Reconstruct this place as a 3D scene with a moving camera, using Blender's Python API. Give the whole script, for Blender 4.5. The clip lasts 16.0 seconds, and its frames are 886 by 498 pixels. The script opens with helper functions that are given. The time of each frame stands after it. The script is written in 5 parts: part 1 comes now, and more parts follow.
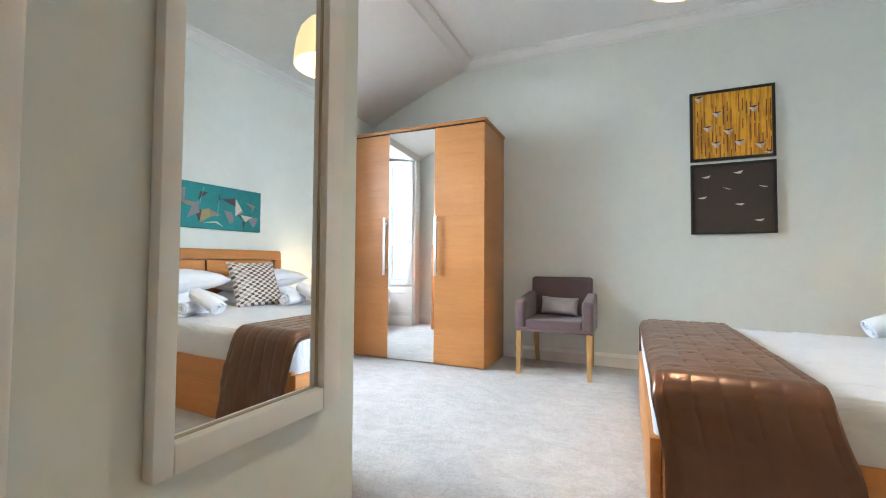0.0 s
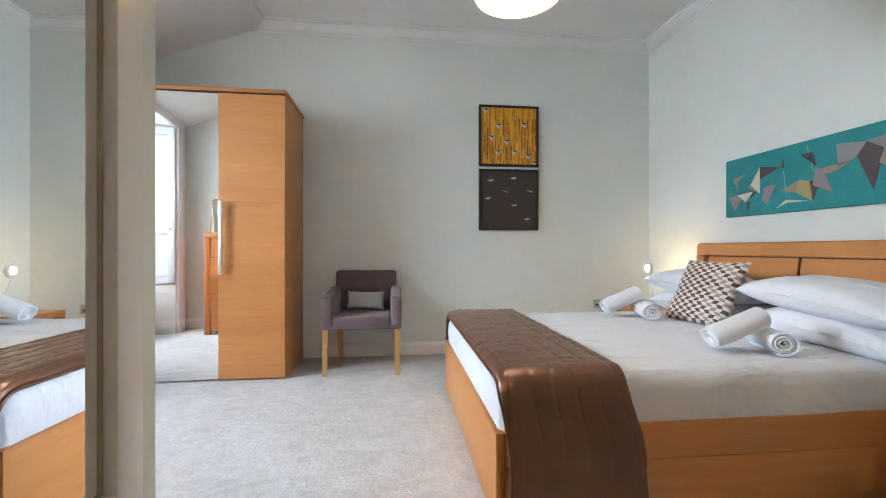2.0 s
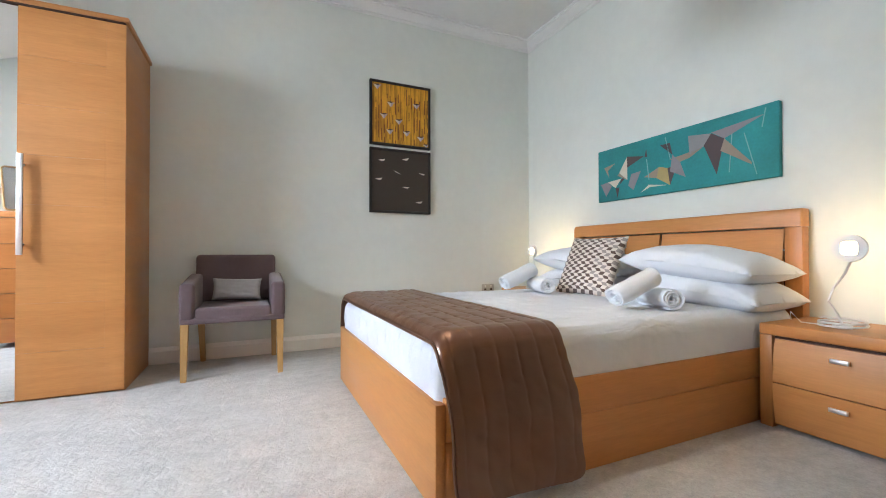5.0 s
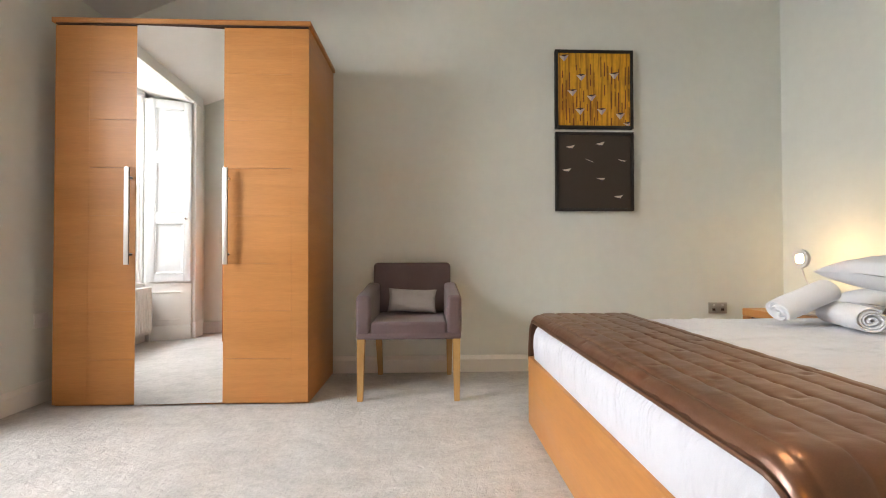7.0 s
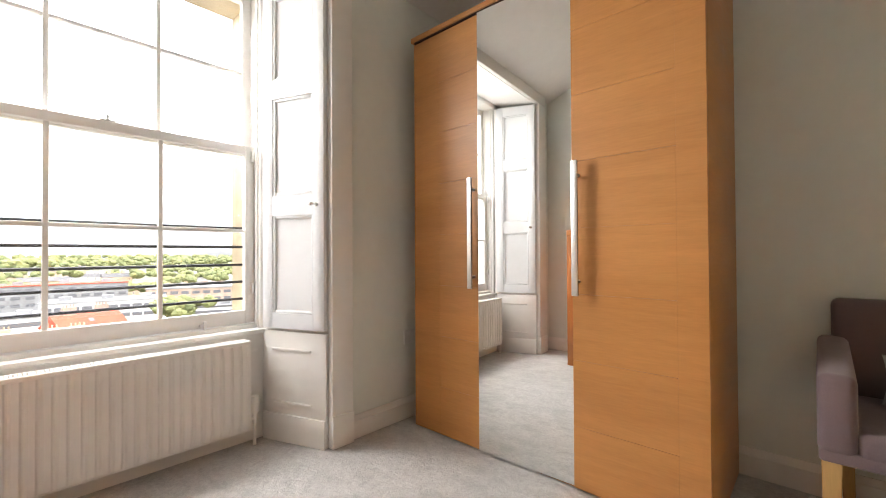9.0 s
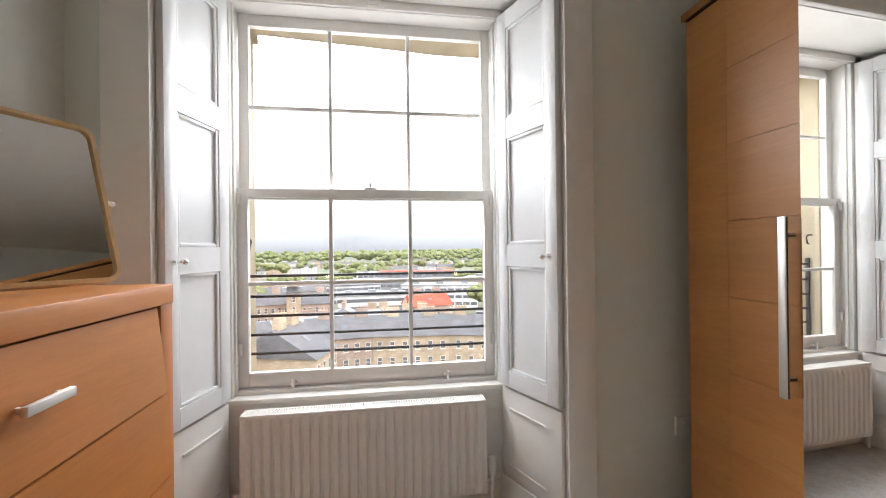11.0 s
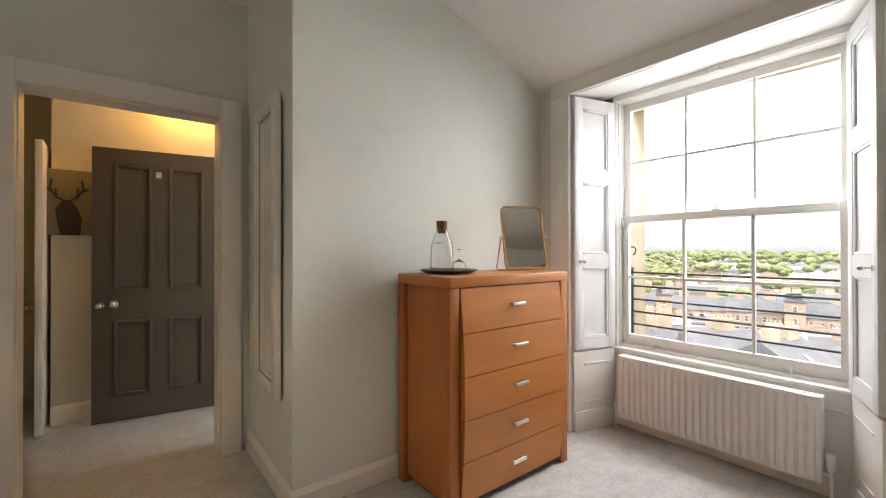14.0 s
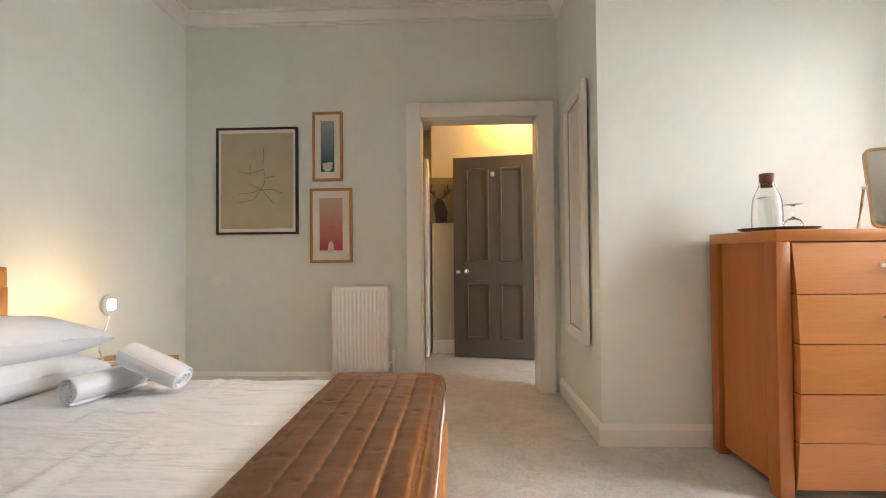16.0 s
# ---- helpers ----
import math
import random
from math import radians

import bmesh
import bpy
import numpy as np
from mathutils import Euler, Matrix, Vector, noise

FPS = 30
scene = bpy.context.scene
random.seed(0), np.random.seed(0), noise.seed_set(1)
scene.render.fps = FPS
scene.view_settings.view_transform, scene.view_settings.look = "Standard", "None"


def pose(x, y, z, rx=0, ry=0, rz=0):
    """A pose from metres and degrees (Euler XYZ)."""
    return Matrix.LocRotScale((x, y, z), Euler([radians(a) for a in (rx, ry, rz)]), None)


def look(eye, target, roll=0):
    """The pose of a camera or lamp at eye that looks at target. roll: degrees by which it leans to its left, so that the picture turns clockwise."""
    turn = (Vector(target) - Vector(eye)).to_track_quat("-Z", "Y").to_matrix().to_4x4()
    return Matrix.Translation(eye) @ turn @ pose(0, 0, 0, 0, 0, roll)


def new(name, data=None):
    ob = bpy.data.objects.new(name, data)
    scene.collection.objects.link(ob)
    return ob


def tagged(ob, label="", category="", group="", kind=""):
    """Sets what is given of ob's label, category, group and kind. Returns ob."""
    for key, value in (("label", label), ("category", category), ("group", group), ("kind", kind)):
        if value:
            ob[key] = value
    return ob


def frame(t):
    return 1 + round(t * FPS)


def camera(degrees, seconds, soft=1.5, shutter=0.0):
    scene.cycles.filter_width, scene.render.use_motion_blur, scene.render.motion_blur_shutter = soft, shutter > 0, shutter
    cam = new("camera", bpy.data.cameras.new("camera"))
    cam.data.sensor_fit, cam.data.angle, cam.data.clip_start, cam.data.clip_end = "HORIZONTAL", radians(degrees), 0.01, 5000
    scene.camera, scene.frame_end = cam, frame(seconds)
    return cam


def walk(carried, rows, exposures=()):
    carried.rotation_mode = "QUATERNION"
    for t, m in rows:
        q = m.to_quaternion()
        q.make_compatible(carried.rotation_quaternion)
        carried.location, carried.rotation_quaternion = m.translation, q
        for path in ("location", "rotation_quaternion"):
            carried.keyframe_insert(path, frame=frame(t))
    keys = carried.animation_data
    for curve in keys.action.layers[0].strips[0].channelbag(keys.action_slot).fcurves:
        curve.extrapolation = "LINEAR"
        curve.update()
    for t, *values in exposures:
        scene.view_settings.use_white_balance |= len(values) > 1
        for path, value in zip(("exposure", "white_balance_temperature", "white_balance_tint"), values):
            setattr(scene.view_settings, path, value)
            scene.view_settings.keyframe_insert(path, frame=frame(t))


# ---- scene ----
cam = camera(94.2, 16.0, soft=1.0)
PATH = [
    (0, (1.192, -3.575, 0.967), (0.373, -1.751, 1.034), 0.4),
    (0.5, (1.08, -3.476, 1.009), (0.522, -1.557, 1.063), 0.2),
    (1, (0.995, -3.431, 1.037), (0.707, -1.452, 1.072), 0.2),
    (1.5, (0.941, -3.421, 1.039), (0.917, -1.421, 1.055), -0.0),
    (2, (0.892, -3.417, 1.041), (1.114, -1.43, 1.041), -0.0),
    (2.5, (0.862, -3.388, 0.957), (1.299, -1.436, 0.985), 0.0),
    (3, (0.811, -3.358, 0.936), (1.442, -1.46, 0.965), -0.0),
    (5.5, (0.722, -3.002, 0.824), (1.559, -1.186, 0.845), -0.1),
    (6, (0.733, -2.827, 0.815), (1.396, -0.94, 0.845), -0.1),
    (6.5, (0.727, -2.675, 0.847), (1.13, -0.716, 0.873), -0.1),
    (7, (0.727, -2.512, 0.895), (0.795, -0.514, 0.923), -0.1),
    (7.5, (0.681, -2.327, 0.937), (0.412, -0.345, 0.959), -0.0),
    (8, (0.593, -2.105, 0.961), (-0.051, -0.212, 0.98), -0.1),
    (8.5, (0.456, -1.883, 1.001), (-0.563, -0.163, 1.016), -0.1),
    (9, (0.286, -1.699, 1.022), (-1.063, -0.223, 1.045), -0.3),
    (9.5, (0.111, -1.569, 1.113), (-1.498, -0.381, 1.113), -0.3),
    (10, (-0.026, -1.48, 1.197), (-1.819, -0.595, 1.191), -0.5),
    (12.5, (0.536, -0.849, 1.417), (-1.367, -1.464, 1.437), -0.2),
    (13, (0.74, -0.636, 1.421), (-1.012, -1.602, 1.444), -0.0),
    (13.5, (0.915, -0.445, 1.399), (-0.611, -1.737, 1.418), -0.0),
    (14, (1.06, -0.269, 1.368), (-0.17, -1.846, 1.378), -0.1),
    (14.5, (1.121, -0.153, 1.347), (0.233, -1.945, 1.339), -0.4),
    (15, (1.161, -0.072, 1.270), (0.614, -1.995, 1.275), -0.5),
    (15.5, (1.212, 0.008, 1.187), (0.972, -1.977, 1.209), -0.6),
    (16, (1.201, 0.040, 1.129), (1.273, -1.958, 1.158), -0.5),
]
EXPOSURES = [(0, 1.1, 5550, 5), (1.2, 0.8, 5600, 7), (3, 0.79, 5650, 8), (5.5, 0.91, 5700, 8), (6.3, 0.76, 5800, 8.5), (7, 0.78, 6650, 11), (8.5, 0.55, 7000, 12), (9.5, 0.18, 6650, 12), (10, -0.1, 6500, 12), (12.5, -0.25, 6500, 11), (13.2, 0.0, 6600, 11), (14, 0.12, 6650, 11), (15, 0.58, 6700, 12), (16, 0.80, 6700, 12)]
walk(cam, [(t, look(e, a, r)) for t, e, a, r in PATH], EXPOSURES)

# ---------- world and light ----------
world = bpy.data.worlds.new("sky")
scene.world = world
world.use_nodes = True
wn, wl = world.node_tree.nodes, world.node_tree.links
wn.clear()
sky = wn.new("ShaderNodeTexSky")
sky.sky_type = "NISHITA"
sky.sun_disc = False
sky.sun_elevation, sky.sun_rotation = radians(42), radians(200)
sky.air_density, sky.dust_density = 1.0, 2.0
coord = wn.new("ShaderNodeTexCoord")
cmap = wn.new("ShaderNodeMapping")
cmap.inputs["Scale"].default_value = (1.0, 1.0, 4.5)
cloud = wn.new("ShaderNodeTexNoise")
cloud.inputs["Scale"].default_value = 2.2
cloud.inputs["Detail"].default_value = 7
ramp = wn.new("ShaderNodeValToRGB")
ramp.color_ramp.elements[0].position, ramp.color_ramp.elements[1].position = 0.34, 0.56
ramp.color_ramp.elements[0].color = (0.55, 0.55, 0.55, 1)
mixc = wn.new("ShaderNodeMixRGB")
mixc.inputs[2].default_value = (40.0, 42.4, 45.6, 1)
bgd = wn.new("ShaderNodeBackground")
bgd.inputs["Strength"].default_value = 0.15
wout = wn.new("ShaderNodeOutputWorld")
wl.new(coord.outputs["Generated"], cmap.inputs["Vector"])
wl.new(cmap.outputs["Vector"], cloud.inputs["Vector"])
wl.new(cloud.outputs["Fac"], ramp.inputs["Fac"])
wl.new(ramp.outputs["Color"], mixc.inputs[0])
wl.new(sky.outputs["Color"], mixc.inputs[1])
sep = wn.new("ShaderNodeSeparateXYZ")
rise = wn.new("ShaderNodeMapRange")          # an overcast sky is brighter towards the zenith
rise.inputs["From Min"].default_value, rise.inputs["From Max"].default_value = 0.0, 0.42
rise.inputs["To Min"].default_value, rise.inputs["To Max"].default_value = 0.14, 1.0
dim = wn.new("ShaderNodeMixRGB")
dim.blend_type = "MULTIPLY"
dim.inputs[0].default_value = 1.0
wl.new(coord.outputs["Generated"], sep.inputs[0])
wl.new(sep.outputs["Z"], rise.inputs["Value"])
wl.new(mixc.outputs["Color"], dim.inputs[1])
wl.new(rise.outputs["Result"], dim.inputs[2])
wl.new(dim.outputs["Color"], bgd.inputs["Color"])
wl.new(bgd.outputs["Background"], wout.inputs["Surface"])

sun_data = bpy.data.lights.new("sun", "SUN")
sun_data.energy, sun_data.angle, sun_data.color = 1.6, radians(12), (1.0, 0.96, 0.9)
sun = new("sun", sun_data)
sun.matrix_world = look((20, 30, 40), (0, 0, 0))


def lamp_area(name, at, to, w, h, power, color, spread=180):
    d = bpy.data.lights.new(name, "AREA")
    d.shape, d.size, d.size_y, d.energy, d.color = "RECTANGLE", w, h, power, color
    ob = new(name, d)
    d.spread = radians(spread)
    ob.matrix_world = look(at, to)
    return ob


# daylight of the sky in the window's opening
lamp_area("window_daylight", (-2.78, -1.34, 2.24), (1.0, -0.92, -0.02), 1.36, 0.84, 38, (0.94, 0.97, 1.0), 118)


# ---------- materials ----------
class Mat:
    """A principled material with grain, patches and relief."""

    def __init__(self, name, color, rough=0.5, metal=0.0, spec=0.5):
        self.m = bpy.data.materials.new(name)
        self.m.use_nodes = True
        self.t = self.m.node_tree
        self.b = self.t.nodes["Principled BSDF"]
        self.b.inputs["Base Color"].default_value = (*color, 1)
        self.b.inputs["Roughness"].default_value = rough
        self.b.inputs["Metallic"].default_value = metal
        self.b.inputs["Specular IOR Level"].default_value = spec
        self.color = color
        self.normal = None

    def node(self, kind, **values):
        n = self.t.nodes.new(kind)
        for k, v in values.items():
            n.inputs[k].default_value = v
        return n

    def coords(self, scale=(1, 1, 1), source="Object"):
        c = self.t.nodes.new("ShaderNodeTexCoord")
        mp = self.node("ShaderNodeMapping", Scale=scale)
        self.t.links.new(c.outputs[source], mp.inputs["Vector"])
        return mp.outputs["Vector"]

    def noise(self, scale, detail=4, stretch=(1, 1, 1), rough=0.55, distortion=0.0):
        n = self.node("ShaderNodeTexNoise", Scale=scale, Detail=detail, Roughness=rough, Distortion=distortion)
        self.t.links.new(self.coords(stretch), n.inputs["Vector"])
        return n.outputs["Fac"]

    def vary(self, fac, dark, light, lo=0.3, hi=0.7):
        """Base colour from dark to light along fac, multiplied onto what is there."""
        r = self.t.nodes.new("ShaderNodeValToRGB")
        r.color_ramp.elements[0].position, r.color_ramp.elements[1].position = lo, hi
        r.color_ramp.elements[0].color, r.color_ramp.elements[1].color = (*dark, 1), (*light, 1)
        self.t.links.new(fac, r.inputs["Fac"])
        base = self.b.inputs["Base Color"]
        mx = self.t.nodes.new("ShaderNodeMixRGB")
        mx.blend_type = "MULTIPLY"
        mx.inputs[0].default_value = 1.0
        if base.is_linked:
            self.t.links.new(base.links[0].from_socket, mx.inputs[1])
        else:
            mx.inputs[1].default_value = base.default_value
        self.t.links.new(r.outputs["Color"], mx.inputs[2])
        self.t.links.new(mx.outputs["Color"], base)
        return self

    def bump(self, fac, strength, distance=0.002):
        n = self.node("ShaderNodeBump", Strength=strength, Distance=distance)
        self.t.links.new(fac, n.inputs["Height"])
        if self.normal:
            self.t.links.new(self.normal, n.inputs["Normal"])
        self.normal = n.outputs["Normal"]
        self.t.links.new(self.normal, self.b.inputs["Normal"])
        return self

    def rough_by(self, fac, lo, hi):
        n = self.t.nodes.new("ShaderNodeMapRange")
        n.inputs["To Min"].default_value, n.inputs["To Max"].default_value = lo, hi
        self.t.links.new(fac, n.inputs["Value"])
        self.t.links.new(n.outputs["Result"], self.b.inputs["Roughness"])
        return self

    def random(self, dark, light):
        """Every object of this material a little different."""
        o = self.t.nodes.new("ShaderNodeObjectInfo")
        return self.vary(o.outputs["Random"], dark, light, 0.0, 1.0)


def grey(a):
    return (a, a, a)


def wood(name, color, stretch, rough=0.38):
    k = Mat(name, color, rough)
    g = k.noise(9, 5, stretch, 0.6, 0.6)
    k.vary(g, (0.90, 0.86, 0.80), (1.06, 1.06, 1.06), 0.25, 0.75)
    big = k.noise(1.3, 2, stretch)
    k.vary(big, (0.88, 0.84, 0.78), (1.08, 1.06, 1.04), 0.3, 0.7)
    fine = k.noise(60, 2, stretch)
    k.vary(fine, grey(0.94), grey(1.03))
    k.bump(fine, 0.05, 0.0006)
    k.rough_by(g, rough - 0.06, rough + 0.1)
    return k.m


def paint(name, color, rough=0.6, patch=0.035, relief=0.12):
    k = Mat(name, color, rough)
    k.vary(k.noise(1.1, 3), grey(1 - patch), grey(1 + patch))
    k.vary(k.noise(14, 3), grey(0.985), grey(1.015))
    k.bump(k.noise(190, 3), relief, 0.0006)
    return k.m


def plain(name, color, rough=0.5, metal=0.0, grain=0.04, scale=40):
    k = Mat(name, color, rough, metal)
    f = k.noise(scale, 3)
    k.vary(f, grey(1 - grain), grey(1 + grain))
    k.rough_by(f, max(0.03, rough - 0.05), rough + 0.05)
    return k.m


M_WALL = paint("sage_wall_paint", (0.765, 0.785, 0.735), 0.75)
M_CEIL = paint("ceiling_paint", (0.83, 0.82, 0.80), 0.8)
M_TRIM = paint("white_gloss_woodwork", (0.84, 0.82, 0.785), 0.36, 0.02, 0.06)
M_HALL = paint("hall_wall_paint", (0.62, 0.60, 0.50), 0.75)
M_SHUT = paint("white_shutter_paint", (0.78, 0.79, 0.80), 0.38, 0.02, 0.05)
M_RAD = paint("radiator_enamel", (0.85, 0.83, 0.79), 0.3, 0.012, 0.02)
M_BEECH_H = wood("beech_veneer_across", (0.53, 0.245, 0.076), (0.25, 0.25, 2.6))
M_BEECH_X = wood("beech_veneer_along_x", (0.53, 0.245, 0.076), (0.22, 2.4, 2.4))
M_BEECH_Y = wood("beech_veneer_along_y", (0.53, 0.245, 0.076), (2.4, 0.22, 2.4))
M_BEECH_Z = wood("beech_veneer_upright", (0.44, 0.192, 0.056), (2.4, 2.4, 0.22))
M_CHEST_X = wood("reddish_beech_along_x", (0.52, 0.202, 0.050), (0.22, 2.4, 2.4), 0.33)
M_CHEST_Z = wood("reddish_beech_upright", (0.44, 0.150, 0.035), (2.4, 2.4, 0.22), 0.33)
M_OAK = wood("oak_leg", (0.46, 0.29, 0.11), (3, 3, 0.3), 0.45)
M_PALE = wood("pale_beech_frame", (0.60, 0.42, 0.22), (2, 2, 0.4), 0.4)
M_PICWOOD = wood("orange_picture_wood", (0.50, 0.24, 0.10), (2, 2, 2), 0.4)
# near-black brown: the shade inside gaps and recesses put into a colour
M_GAPSHADE = plain("gap_shade_colour", (0.05, 0.02, 0.01), 0.7)
M_STEEL = plain("brushed_steel", (0.82, 0.81, 0.80), 0.42, 1.0, 0.012, 60)
M_BRASSDARK = plain("dark_metal_post", (0.10, 0.06, 0.04), 0.4, 0.6)
M_BLACK = plain("black_frame_paint", (0.018, 0.015, 0.013), 0.45)
M_BROWNCANVAS = plain("dark_brown_canvas", (0.050, 0.037, 0.028), 0.8, 0.0, 0.12, 220)
M_OUTBAR = plain("black_iron", (0.012, 0.012, 0.014), 0.5, 0.2)
M_WPLASTIC = plain("white_plastic", (0.80, 0.79, 0.77), 0.35, 0.0, 0.01)
M_MOUNT = plain("cream_mount_card", (0.78, 0.73, 0.66), 0.8, 0.0, 0.02)
M_PAPER = plain("buff_paper", (0.46, 0.40, 0.29), 0.85, 0.0, 0.05, 6)
M_PENCIL = plain("pencil_grey", (0.23, 0.20, 0.14), 0.9)
M_DOORGREY = paint("dark_taupe_door_paint", (0.105, 0.085, 0.068), 0.4, 0.05, 0.08)
M_CORK = plain("cork", (0.20, 0.085, 0.04), 0.8, 0.0, 0.25, 90)
M_TRAY = plain("dark_tray", (0.06, 0.045, 0.04), 0.3, 0.3)
M_CHROME = plain("chrome", (0.8, 0.8, 0.8), 0.12, 1.0, 0.02)

k = Mat("carpet_pile", (0.50, 0.485, 0.47), 0.95, 0, 0.1)
k.vary(k.noise(1.7, 4), grey(0.89), grey(1.08))
k.vary(k.noise(13, 3, (1, 1, 1), 0.6, 0.8), grey(0.94), grey(1.05), 0.32, 0.62)
k.vary(k.noise(4.5, 4, (1, 1.6, 1), 0.6, 1.6), grey(0.91), grey(1.05), 0.36, 0.60)
k.vary(k.noise(60, 3, (1, 1, 1), 0.6, 0.8), grey(0.90), grey(1.05), 0.34, 0.60)
k.vary(k.noise(190, 2), grey(0.90), grey(1.06))
k.bump(k.noise(26, 3, (1, 1, 1), 0.6, 0.6), 0.55, 0.012)
k.bump(k.noise(60, 3, (1, 1, 1), 0.6, 0.8), 0.45, 0.007)
k.bump(k.noise(210, 2), 0.5, 0.004)
k.b.inputs["Sheen Weight"].default_value = 0.15
M_CARPET = k.m

k = Mat("mirror_silver", (0.93, 0.94, 0.93), 0.012, 1.0)
M_MIRROR = k.m

k = Mat("window_glass", (1, 1, 1), 0.0)
k.b.inputs["Transmission Weight"].default_value = 1.0
k.b.inputs["IOR"].default_value = 1.45
M_GLASS = k.m
k = Mat("drinking_water", (0.98, 1, 1), 0.0)
k.b.inputs["Transmission Weight"].default_value = 1.0
k.b.inputs["IOR"].default_value = 1.33
M_WATER = k.m


def cloth(name, color, rough=0.85, weave=420, sheen=0.3, patch=0.05, relief=0.4, creased=False):
    k = Mat(name, color, rough, 0, 0.25)
    k.vary(k.noise(5, 3), grey(1 - patch), grey(1 + patch))
    k.vary(k.noise(weave, 2), grey(0.93), grey(1.05))
    k.bump(k.noise(weave, 2), relief, 0.0008)
    k.bump(k.noise(7, 4, (1, 1, 1), 0.6, 1.2), 0.25, 0.012)
    if creased:
        k.bump(k.noise(3.2, 3, (0.8, 3.0, 1.0), 0.5, 0.8), 0.8, 0.035)
        k.bump(k.noise(14, 2, (0.7, 2.4, 1.0), 0.5, 0.4), 0.5, 0.009)
    k.b.inputs["Sheen Weight"].default_value = sheen
    return k.m


M_SHEET = cloth("white_cotton_sheet", (0.68, 0.705, 0.765), 0.9, 500, 0.1, 0.02, 0.4, True)
M_PILLOW = cloth("white_cotton_pillowcase", (0.72, 0.745, 0.80), 0.9, 500, 0.1, 0.015)
M_CHAIR = cloth("mauve_grey_upholstery", (0.140, 0.098, 0.104), 0.9, 380, 0.22, 0.09)
M_SILVER = cloth("silver_satin_cushion", (0.30, 0.28, 0.28), 0.42, 200, 0.2, 0.12)
M_CUSH_A = cloth("cushion_cream_weave", (0.66, 0.60, 0.54), 0.7, 300)
M_CUSH_B = cloth("cushion_brown_weave", (0.105, 0.070, 0.058), 0.7, 300)
M_CUSH_C = cloth("cushion_grey_weave", (0.30, 0.26, 0.25), 0.6, 300)
k = Mat("terry_towel", (0.75, 0.775, 0.83), 0.95, 0, 0.1)
k.vary(k.noise(260, 2), grey(0.94), grey(1.03))
k.bump(k.noise(240, 2), 0.5, 0.003)
k.b.inputs["Sheen Weight"].default_value = 0.4
M_TOWEL = k.m
k = Mat("brown_satin_quilt", (0.165, 0.080, 0.045), 0.32, 0.4, 0.7)
k.vary(k.noise(3, 3), grey(0.88), grey(1.1))
k.vary(k.noise(420, 1), grey(0.92), grey(1.06))
k.bump(k.noise(11, 2, (1, 1, 1), 0.4, 0.3), 0.25, 0.008)
k.bump(k.noise(34, 2, (0.6, 1.3, 1.0), 0.45, 0.3), 0.30, 0.003)
k.bump(k.noise(600, 1), 0.12, 0.0004)
k.rough_by(k.noise(6, 3), 0.27, 0.35)
M_SATIN = k.m


def glow(name, color, strength):
    k = Mat(name, color, 0.5)
    k.b.inputs["Emission Color"].default_value = (*color, 1)
    k.b.inputs["Emission Strength"].default_value = strength
    return k.m


M_RINGGLOW = glow("lit_led_ring", (1.0, 0.66, 0.30), 30)
M_SHADE = glow("lit_cream_lamp_shade", (0.80, 0.56, 0.26), 0.6)
M_BULB = glow("lit_bulb", (1.0, 0.86, 0.66), 380)


# ---------- mesh helpers ----------
def finish(bm, name, material, smooth=None):
    bmesh.ops.recalc_face_normals(bm, faces=bm.faces)
    me = bpy.data.meshes.new(name)
    bm.to_mesh(me)
    bm.free()
    mats = material if isinstance(material, (list, tuple)) else [material]
    for m in mats:
        me.materials.append(m)
    if smooth:
        me.shade_smooth()
        me.set_sharp_from_angle(angle=radians(smooth))
    return me


def part(name, bm, material, parent, label="", smooth=35):
    ob = new(name, finish(bm, name, material, smooth))
    ob.parent = parent
    if label:
        ob["label"] = label
    return ob


def share(name, mesh, parent, at=(0, 0, 0), turn=0):
    ob = new(name, mesh)
    ob.parent = parent
    ob.matrix_basis = pose(*at, 0, 0, turn)
    return ob


def thing(name, label, category, at=(0, 0, 0), turn=0, group=""):
    ob = new(name)
    ob.empty_display_size = 0.1
    ob.matrix_basis = pose(*at, 0, 0, turn)
    return tagged(ob, label, category, group)


def setting(name, bm, material, label="", category="", smooth=35):
    ob = new(name, finish(bm, name, material, smooth))
    return tagged(ob, label or name.replace("_", " "), category or name.split("_")[0], kind="structure")


def box(bm, x0, x1, y0, y1, z0, z1, bevel=0.0, seg=2, mi=0):
    m = Matrix.LocRotScale(((x0 + x1) / 2, (y0 + y1) / 2, (z0 + z1) / 2), None, (abs(x1 - x0), abs(y1 - y0), abs(z1 - z0)))
    vs = bmesh.ops.create_cube(bm, size=1, matrix=m)["verts"]
    fs = {f for v in vs for f in v.link_faces}
    for f in fs:
        f.material_index = mi
    if bevel:
        es = list({e for f in fs for e in f.edges})
        bmesh.ops.bevel(bm, geom=es, offset=bevel, segments=seg, profile=0.5, affect="EDGES")
    return bm


def B(*args, **kw):
    return box(bmesh.new(), *args, **kw)


def poly(bm, pts, vec, mi=0):
    """A flat outline pushed along vec into a solid."""
    v = Vector(vec)
    a = [bm.verts.new(p) for p in pts]
    b = [bm.verts.new(Vector(p) + v) for p in pts]
    n = len(a)
    fs = [bm.faces.new(a), bm.faces.new(b[::-1])]
    for i in range(n):
        fs.append(bm.faces.new((a[i], b[i], b[(i + 1) % n], a[(i + 1) % n])))
    for f in fs:
        f.material_index = mi
    return bm


